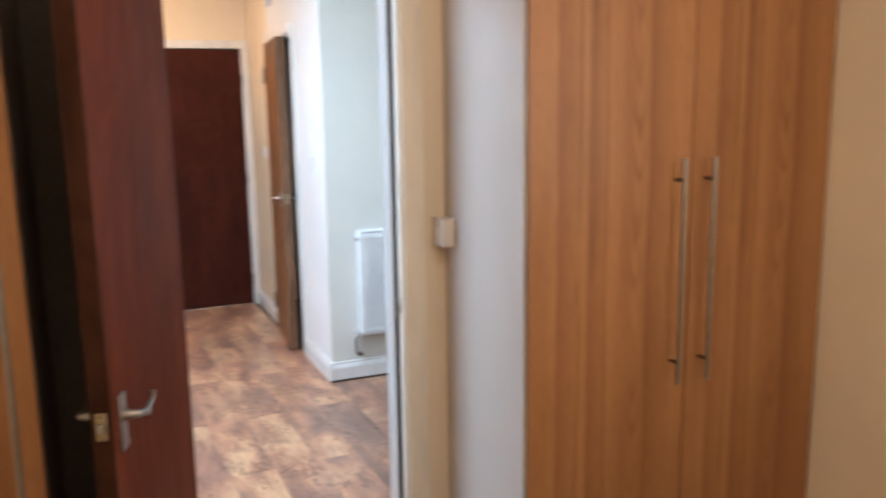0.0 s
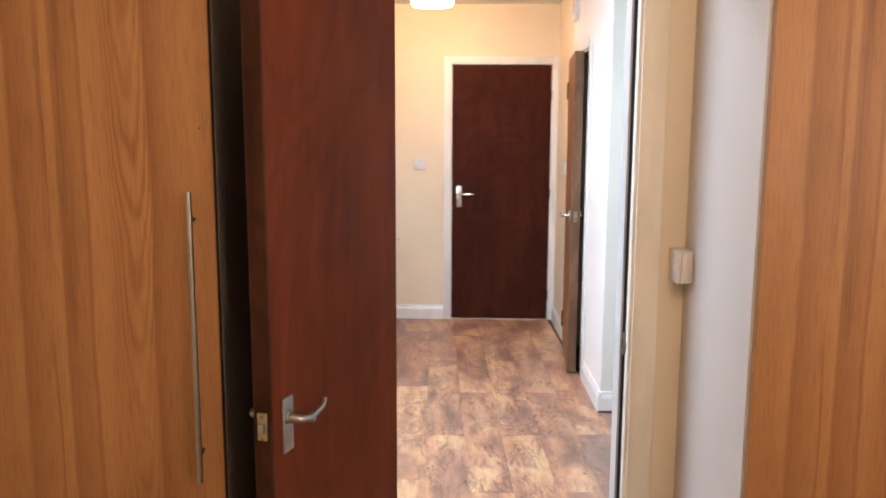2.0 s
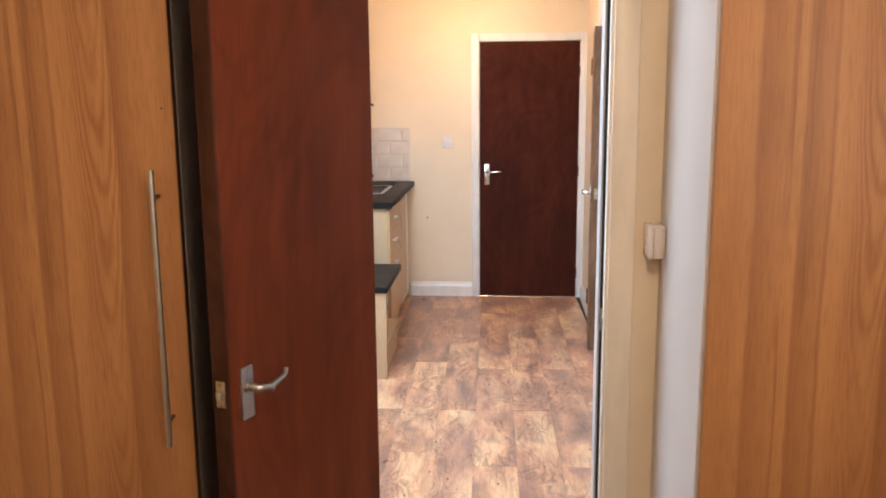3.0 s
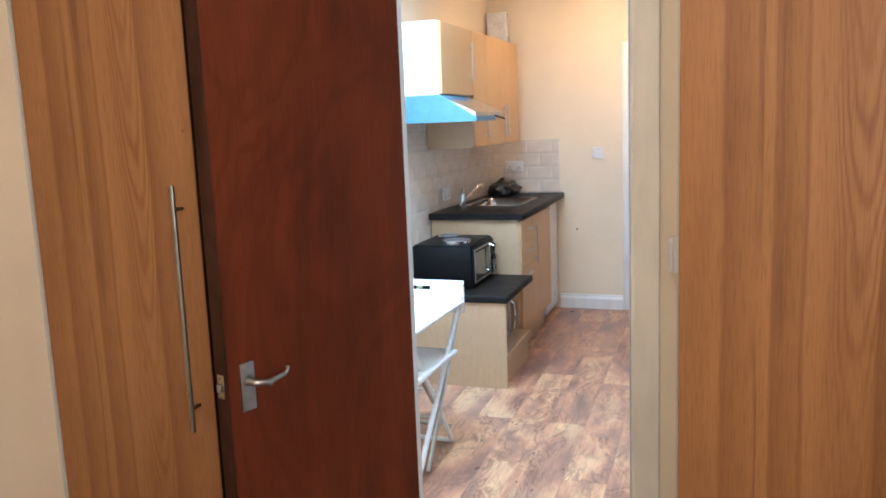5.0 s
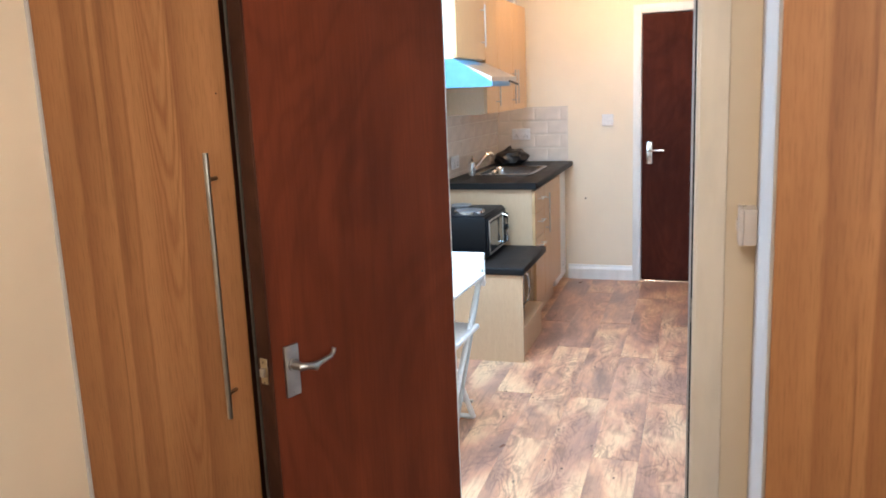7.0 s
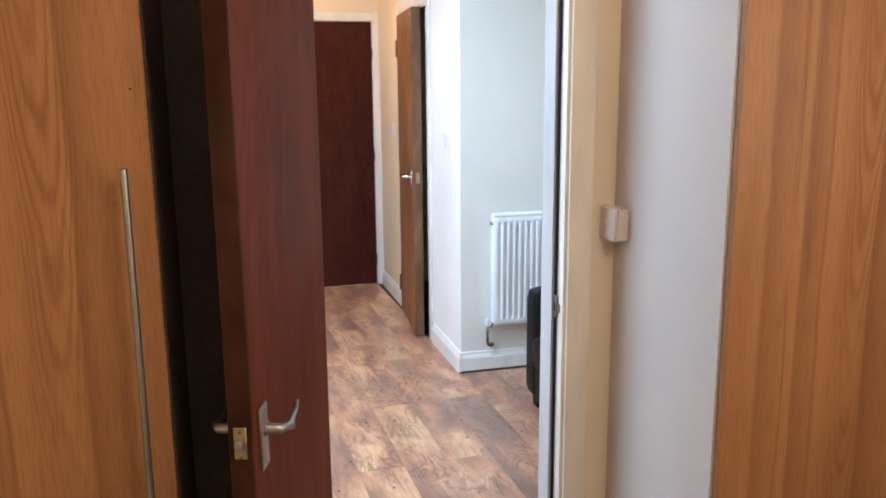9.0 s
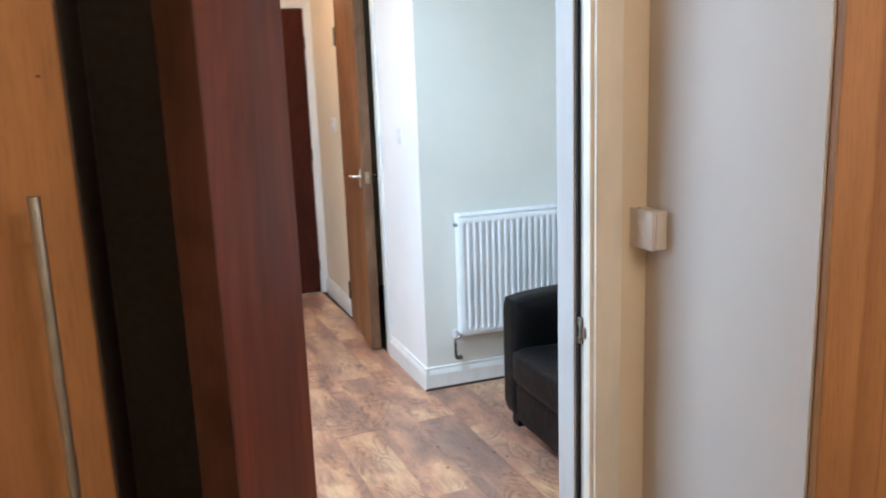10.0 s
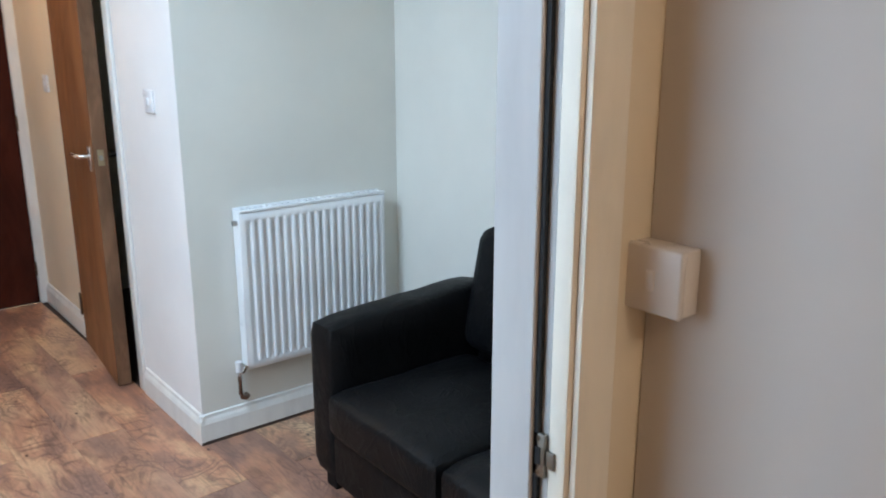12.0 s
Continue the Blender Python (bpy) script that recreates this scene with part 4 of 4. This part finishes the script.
for x in (OX0 + 0.04, OX1 - 0.04):
    for y in (OY0 + 0.04, OY1 - 0.04):
        part("foot", rod(B(), (x, y, 0.538), (x, y, 0.553), 0.014), BLACK, oven)
pot = kitchen("small_bottle", "small pale green plastic bottle on the low unit", "bottle")
part("body", rod(B(), (-0.49, -0.56, 0.538), (-0.49, -0.56, 0.585), 0.018, 16), SPONGE, pot)
part("cap", rod(B(), (-0.49, -0.56, 0.5855), (-0.49, -0.56, 0.605), 0.012, 16), SWITCH_WHITE, pot)

# wall cabinets and hood
CF = -0.287
tall = kitchen("wall_cabinet", "beech-effect wall cabinet with three doors", "cabinet", "wall cabinets")
part("carcass", box(B(), -0.605, CF - 0.021, 0.0, 1.17, 1.345, 2.07, 0.001), BEECH, tall)
for y0, y1, hy in ((0.002, 0.298, 0.245), (0.302, 0.733, 0.69), (0.737, 1.168, 0.78)):
    d = part("door", box(B(), CF - 0.02, CF, y0, y1, 1.35, 2.065, 0.0015), BEECH_FRONT, tall)
    pull(d, (CF, hy, 1.39), (CF, hy, 1.62))
short = kitchen("hood_cabinet", "short beech-effect wall cabinet above the hood", "cabinet", "wall cabinets")
part("carcass", box(B(), -0.605, CF - 0.021, -0.6, -0.004, 1.665, 2.07, 0.001), PALE, short, "pale cabinet side")
d = part("door", box(B(), CF - 0.02, CF, -0.6, -0.004, 1.67, 2.065, 0.0015), BEECH_FRONT, short)
pull(d, (CF, -0.09, 1.74), (CF, -0.09, 1.98))

hood = kitchen("cooker_hood", "sloping cooker hood partly covered in blue protective film", "hood")


def wedge(bm, y0, y1, zt, zb, xt, xb, back=-0.605):
    """A hood body: flat below, its front sloping out from xt at the top to xb at the lip."""
    prof = [(back, zt), (xt, zt), (xb, zb + 0.022), (xb, zb), (back, zb)]
    a = [bm.verts.new((x, y0, z)) for x, z in prof]
    b = [bm.verts.new((x, y1, z)) for x, z in prof]
    n = len(prof)
    for i in range(n):
        bm.faces.new((a[i], a[(i + 1) % n], b[(i + 1) % n], b[i]))
    bm.faces.new(a[::-1]), bm.faces.new(b)
    return bm


part("canopy", wedge(B(), -0.6, -0.004, 1.66, 1.54, CF - 0.02, -0.1), STEEL, hood, "steel canopy")
part("film", wedge(B(), -0.606, -0.2, 1.664, 1.512, CF - 0.012, -0.094), BLUE_FILM, hood, "sheet of blue protective film")
part("filter", box(B(), -0.58, -0.2, -0.19, -0.04, 1.532, 1.5395), DARK_METAL, hood)
part("visor_rod", rod(B(), (-0.1, -0.19, 1.54), (-0.09, -0.01, 1.52), 0.006), BLACK, hood)
wall_box = kitchen("wall_box", "white fuse box on the wall above the cabinets", "fuse box")
part("case", box(B(), -0.56, -0.4, 1.33, 1.4, 2.11, 2.33, 0.006, 2), SWITCH_WHITE, wall_box)
part("flap", box(B(), -0.55, -0.41, 1.322, 1.329, 2.15, 2.29, 0.003), SWITCH_WHITE, wall_box)

# ceiling lamps
def drum_lamp(label, x, y, glass):
    lamp = thing("ceiling_lamp", label, "ceiling lamp", x, y, CEIL)
    part("ceiling_plate", rod(B(), (0, 0, -0.02), (0, 0, 0), 0.15, 40), TRIM, lamp)
    bm = rod(B(), (0, 0, -0.125), (0, 0, -0.021), 0.14, 40)
    bmesh.ops.bevel(bm, geom=[e for e in bm.edges if abs(e.verts[0].co.z - e.verts[1].co.z) < 1e-4], offset=0.02, segments=4, affect="EDGES", profile=0.5)
    part("shade", bm, glass, lamp, "lit opal glass drum")


drum_lamp("round lit opal glass drum lamp on the kitchen ceiling", 0.1, 3.4, OPAL)
drum_lamp("round lit opal glass drum lamp on the bedroom ceiling", 0.6, -1.75, OPAL_BEDROOM)

# switches and sockets
switch_plate("wall_switch", "white double switch plate on the cream end wall", -0.022, FAR, 1.232, 0, rockers=2)
switch_plate("wall_socket", "white double socket on the cream tiles", -0.69, FAR - 0.01, 1.14, 0, size=0.086, wide=0.146, socket=True)
switch_plate("wall_socket", "white double socket on the kitchen wall tiles", LEFT_LIV + 0.012, 3.02, 1.03, 90, size=0.086, wide=0.146, socket=True)
switch_plate("wall_switch", "white light switch on the pale corridor wall", *corridor(0.245), 1.228, -90 + 0.7, 0.082)
switch_plate("wall_switch", "white light switch on the corridor wall beyond the door", *corridor(1.62), 1.228, -90 + 0.7, 0.082)
hook = thing("wall_plug", "small dark wall plug in the cream end wall", "fixing", -0.192, FAR, 0.637)
part("plug", rod(B(), (0, 0, 0), (0, -0.006, 0), 0.007, 12), DARK_METAL, hook)
sounder = thing("door_chime", "small white box high on the corridor wall", "chime", *corridor(1.2), 2.2, -90 + 0.7)
part("case", box(B(), -0.045, 0.045, -0.03, 0, 0, 0.15, 0.005, 2), SWITCH_WHITE, sounder)

# ---- living room ----
rad = thing("radiator", "white ribbed steel panel radiator on the pale wall", "radiator", 1.23, 1.962, 0)
RW, RZ0, RZ1 = 0.61, 0.268, 0.864
bm = bmesh.new()
cols = []
ribs = 17
for i in range(ribs):
    a = 0.03 + i * (RW - 0.06) / ribs
    p = (RW - 0.06) / ribs
    cols += [(a, 0.010), (a + p * 0.22, 0.010), (a + p * 0.36, -0.003), (a + p * 0.64, -0.003), (a + p * 0.78, 0.010)]
cols = [(0, 0.006), (0.014, 0.0), (0.02, 0.0)] + cols + [(RW - 0.03, 0.010), (RW - 0.02, 0.0), (RW - 0.014, 0.0), (RW, 0.006)]
levels = ((RZ0, 0.0, 0.006), (RZ0 + 0.012, 0.0, 0.0), (RZ0 + 0.03, 0.0, 0.0), (RZ0 + 0.05, 1.0, 0.0), (RZ1 - 0.06, 1.0, 0.0), (RZ1 - 0.042, 0.0, 0.0), (RZ1 - 0.022, 0.0, 0.0), (RZ1 - 0.014, 0.0, 0.006))
grid = [[bm.verts.new((x, (y * f if 0.02 < x < RW - 0.02 else y * (1 if f else 0.5)) + o, z)) for x, y in cols] for z, f, o in levels]
for r0, r1 in zip(grid, grid[1:]):
    for k in range(len(cols) - 1):
        bm.faces.new((r0[k], r0[k + 1], r1[k + 1], r1[k]))
box(bm, 0.004, RW - 0.004, 0.016, 0.022, RZ0 + 0.006, RZ1 - 0.016)
part("front_panel", bm, ENAMEL, rad)
part("back_panel", box(B(), 0.01, RW - 0.01, 0.045, 0.058, RZ0 + 0.01, RZ1 - 0.02, 0.004), ENAMEL, rad)
for x in (-0.002, RW - 0.003):
    part("side_grille", box(B(), x, x + 0.005, 0.008, 0.06, RZ0 + 0.01, RZ1 - 0.004, 0.002), ENAMEL, rad)
bm = box(B(), -0.002, RW + 0.002, 0.0, 0.012, RZ1 - 0.012, RZ1, 0.003)
box(bm, -0.002, RW + 0.002, 0.05, 0.062, RZ1 - 0.012, RZ1, 0.003)
for i in range(24):
    x = 0.006 + i * (RW - 0.02) / 23
    box(bm, x, x + 0.008, 0.012, 0.05, RZ1 - 0.008, RZ1 - 0.003)
part("top_grille", bm, ENAMEL, rad)
part("bleed_cap", rod(B(), (-0.016, 0.03, RZ1 - 0.05), (0.0, 0.03, RZ1 - 0.05), 0.01), SATIN, rad)
valve = part("valve", rod(B(), (-0.028, 0.03, RZ0 - 0.008), (-0.028, 0.03, RZ0 + 0.03), 0.013, 16), SWITCH_WHITE, rad, "white valve cap")
part("valve_body", tube(B(), [(-0.0, 0.03, RZ0 + 0.01), (-0.014, 0.03, RZ0 - 0.016), (-0.028, 0.03, RZ0 - 0.012), (-0.028, 0.03, RZ0 - 0.035)], 0.009), CHROME, valve)
part("pipe", tube(B(), [(-0.028, 0.03, RZ0 - 0.03), (-0.028, 0.03, RZ0 - 0.095), (-0.022, 0.031, RZ0 - 0.113), (-0.006, 0.034, RZ0 - 0.12), (0.006, 0.045, RZ0 - 0.12), (0.008, 0.07, RZ0 - 0.12)], 0.0085), PIPE, valve, "dark chromed tail pipe with an elbow")

sofa = thing("sofa", "black leatherette two-seat sofa with square arms", "sofa", 1.247, 0.14, 0)
SD = RIGHT_LIV - 0.012 - 1.247


def cushion(x0, x1, y0, y1, z0, z1, r, puff):
    """A padded block: rounded edges, faces swelled."""
    bm = box(bmesh.new(), x0, x1, y0, y1, z0, z1)
    bmesh.ops.subdivide_edges(bm, edges=bm.edges[:], cuts=9, use_grid_fill=True)
    cx, cy, cz = (x0 + x1) / 2, (y0 + y1) / 2, (z0 + z1) / 2
    hx, hy, hz = (x1 - x0) / 2, (y1 - y0) / 2, (z1 - z0) / 2
    for v in bm.verts:
        u = [(v.co.x - cx) / hx, (v.co.y - cy) / hy, (v.co.z - cz) / hz]
        core = Vector((max(-hx + r, min(hx - r, u[0] * hx)), max(-hy + r, min(hy - r, u[1] * hy)), max(-hz + r, min(hz - r, u[2] * hz))))
        d = Vector((u[0] * hx, u[1] * hy, u[2] * hz)) - core
        if d.length > 1e-9:
            core += d.normalized() * r
        swell = puff * (1 - u[0] ** 2) * (1 - u[1] ** 2)
        core.z += swell * (1 if u[2] > 0 else -0.1) * abs(u[2])
        core.z += 0.007 * noise.noise(Vector((cx + core.x * 9, cy + core.y * 9, core.z * 9))) * (1 if u[2] > 0.5 else 0)
        v.co = core + Vector((cx, cy, cz))
    return bm


for name, y0, y1 in (("far_arm", 1.265, 1.415), ("near_arm", 0.0, 0.135)):
    bm = cushion(0.0, SD, y0, y1, 0.055, 0.584, 0.042, 0.006)
    for v in bm.verts:
        if v.co.z > 0.3:
            v.co.z += 0.03 * v.co.x / SD
    part(name, bm, LEATHER, sofa)
part("base", cushion(-0.005, SD, 0.137, 1.263, 0.06, 0.235, 0.015, 0.0), LEATHER, sofa)
for y0, y1 in ((0.138, 0.698), (0.702, 1.262)):
    part("seat_cushion", cushion(-0.03, SD - 0.13, y0, y1, 0.237, 0.387, 0.035, 0.02), LEATHER, sofa)
    bm = cushion(SD - 0.19, SD - 0.05, y0, y1, 0.41, 0.83, 0.055, 0.01)
    for v in bm.verts:
        v.co.x += 0.085 * (v.co.z - 0.41) / 0.42
        v.co.x = min(v.co.x, SD - 0.002)
    part("back_cushion", bm, LEATHER, sofa)
part("back", cushion(SD - 0.1, SD, 0.137, 1.263, 0.24, 0.78, 0.03, 0.0), LEATHER, sofa)
for x in (0.03, SD - 0.1):
    for y in (0.03, 1.31):
        part("foot", box(B(), x, x + 0.06, y, y + 0.06, 0, 0.06, 0.004), BLACK, sofa)

# folding table by the window, with a folding chair pushed in at its far end
table = thing("folding_table", "white folding table with crossed tubular legs", "table", 0, 0, 0)
part("tabletop", box(B(), -0.72, -0.195, 0.74, 1.415, 0.652, 0.67, 0.006, 3), WHITE_PLASTIC, table)
for x in (-0.215, -0.70):
    part("leg", rod(B(), (x, 1.385, 0.652), (x, 0.79, 0.012), 0.0125), WHITE_TUBE, table)
    part("leg", rod(B(), (x - 0.022, 0.80, 0.652), (x - 0.022, 1.285, 0.012), 0.0125), WHITE_TUBE, table)
for y, dx in ((0.79, 0.0), (1.285, -0.022)):
    part("crossbar", rod(B(), (-0.215 + dx, y, 0.012), (-0.70 + dx, y, 0.012), 0.0115), WHITE_TUBE, table)
part("crossbar", rod(B(), (-0.237, 1.03, 0.345), (-0.722, 1.03, 0.345), 0.008), WHITE_TUBE, table)

chair = thing("folding_chair", "white folding chair with slotted backrest, pushed under the table", "chair", -0.43, 1.43, 0)
bm = box(B(), -0.21, 0.225, 0.0, 0.018, 0.60, 0.708, 0.004, 2)
box(bm, -0.21, -0.05, 0.0, 0.018, 0.708, 0.728, 0.002)
box(bm, 0.055, 0.225, 0.0, 0.018, 0.708, 0.728, 0.002)
box(bm, -0.21, 0.225, 0.0, 0.018, 0.728, 0.757, 0.004, 2)
part("backrest", bm, WHITE_PLASTIC, chair, "white backrest with a grip slot")
part("seat", box(B(), -0.2, 0.235, -0.61, -0.13, 0.435, 0.461, 0.01, 3), WHITE_PLASTIC, chair)
for x in (-0.215, 0.21):
    part("leg", rod(B(), (x, 0.022, 0.70), (x, -0.5, 0.01), 0.01), STEEL, chair)
    part("leg", rod(B(), (x - 0.022, -0.5, 0.45), (x - 0.022, -0.13, 0.01), 0.01), STEEL, chair)
part("stretcher", rod(B(), (-0.2, -0.35, 0.2), (0.19, -0.35, 0.2), 0.008), STEEL, chair)
part("stretcher", rod(B(), (-0.178, -0.2, 0.11), (0.212, -0.2, 0.11), 0.008), STEEL, chair)

# ---- wall tiles ----
def tile_mesh(w, h):
    """A metro tile in local x, z with a sloping edge; it stands 8 mm proud along -y."""
    bm = bmesh.new()
    e, d = 0.01, 0.0032
    a = [bm.verts.new((x, 0, z)) for x, z in ((0, 0), (w, 0), (w, h), (0, h))]
    b = [bm.verts.new((x, -d * 0.45, z)) for x, z in ((0, 0), (w, 0), (w, h), (0, h))]
    f = [bm.verts.new((x, -d, z)) for x, z in ((e, e), (w - e, e), (w - e, h - e), (e, h - e))]
    for r0, r1 in ((a, b), (b, f)):
        for k in range(4):
            bm.faces.new((r0[k], r0[(k + 1) % 4], r1[(k + 1) % 4], r1[k]))
    bm.faces.new(f)
    bmesh.ops.recalc_face_normals(bm, faces=bm.faces)
    me = bpy.data.meshes.new("tile")
    bm.to_mesh(me)
    bm.free()
    me.materials.append(TILE)
    return me


TILES = {}


def tile_field(parent, m, length, z0, z1):
    """Courses of half-bond tiles over a wall strip; m takes local x, z to the wall."""
    row, z = 0, z0
    while z < z1 - 0.02:
        h = min(0.1, z1 - z)
        x = -0.1 if row % 2 else 0.0
        while x < length - 0.01:
            a, b = max(0, x), min(length, x + 0.2)
            key = (round(b - a, 3), round(h, 3))
            if b - a > 0.03:
                if key not in TILES:
                    TILES[key] = tile_mesh(key[0] - 0.003, key[1] - 0.003)
                ob = new("tile", TILES[key])
                ob.parent = parent
                ob.matrix_world = m @ Matrix.Translation((a, 0, z))
            x += 0.2
        z += 0.103
        row += 1


grout_far = structure("tiling_far", box(B(), LEFT_LIV, -0.325, FAR - 0.004, FAR - 0.0005, 0.93, 1.345), GROUT, "cream glazed metro tiles behind the sink end", "tiling")
tile_field(grout_far, pose(LEFT_LIV, FAR - 0.004, 0), 0.555, 0.933, 1.345)
bm = box(B(), LEFT_LIV + 0.0005, LEFT_LIV + 0.004, 1.9, FAR - 0.012, 0.54, 1.345)
box(bm, LEFT_LIV + 0.0005, LEFT_LIV + 0.004, 1.9, 2.74, 1.345, 1.655)
grout_west = structure("tiling_west", bm, GROUT, "cream glazed metro tiles along the kitchen wall", "tiling")
run = pose(LEFT_LIV + 0.004, 1.9, 0, 0, 0, 90)
tile_field(grout_west, run, FAR - 0.014 - 1.9, 0.545, 1.345)
tile_field(grout_west, run, 0.84, 1.369, 1.655)

# ---- floor planks, a shade off square to the door wall ----
PW, PL = 0.187, 1.292
PLANKS = {}


def plank_mesh(length):
    bm = box(bmesh.new(), 0, PW - 0.0006, 0, length - 0.0006, -0.004, 0.0, 0.0005)
    me = bpy.data.meshes.new("plank")
    bm.to_mesh(me)
    bm.free()
    me.materials.append(FLOOR)
    return me


turn = pose(0.353, 1.025, 0, 0, 0, 2.0)
for i in range(-7, 10):
    x = i * PW
    y0, y1 = -1.02, 3.24 if x < 0.72 else 1.02
    # half bond, one row laid a little out of step
    y = (0.13 if i == -2 else 0.0) - (PL if i % 2 == 0 else PL * 1.5)
    while y < y1:
        a, b = max(y, y0), min(y + PL, y1)
        if b - a > 0.03:
            key = round(b - a, 2)
            if key not in PLANKS:
                PLANKS[key] = plank_mesh(key)
            ob = new("plank", PLANKS[key])
            ob.parent = floor
            ob.matrix_world = turn @ Matrix.Translation((x, a, 0))
        y += PL
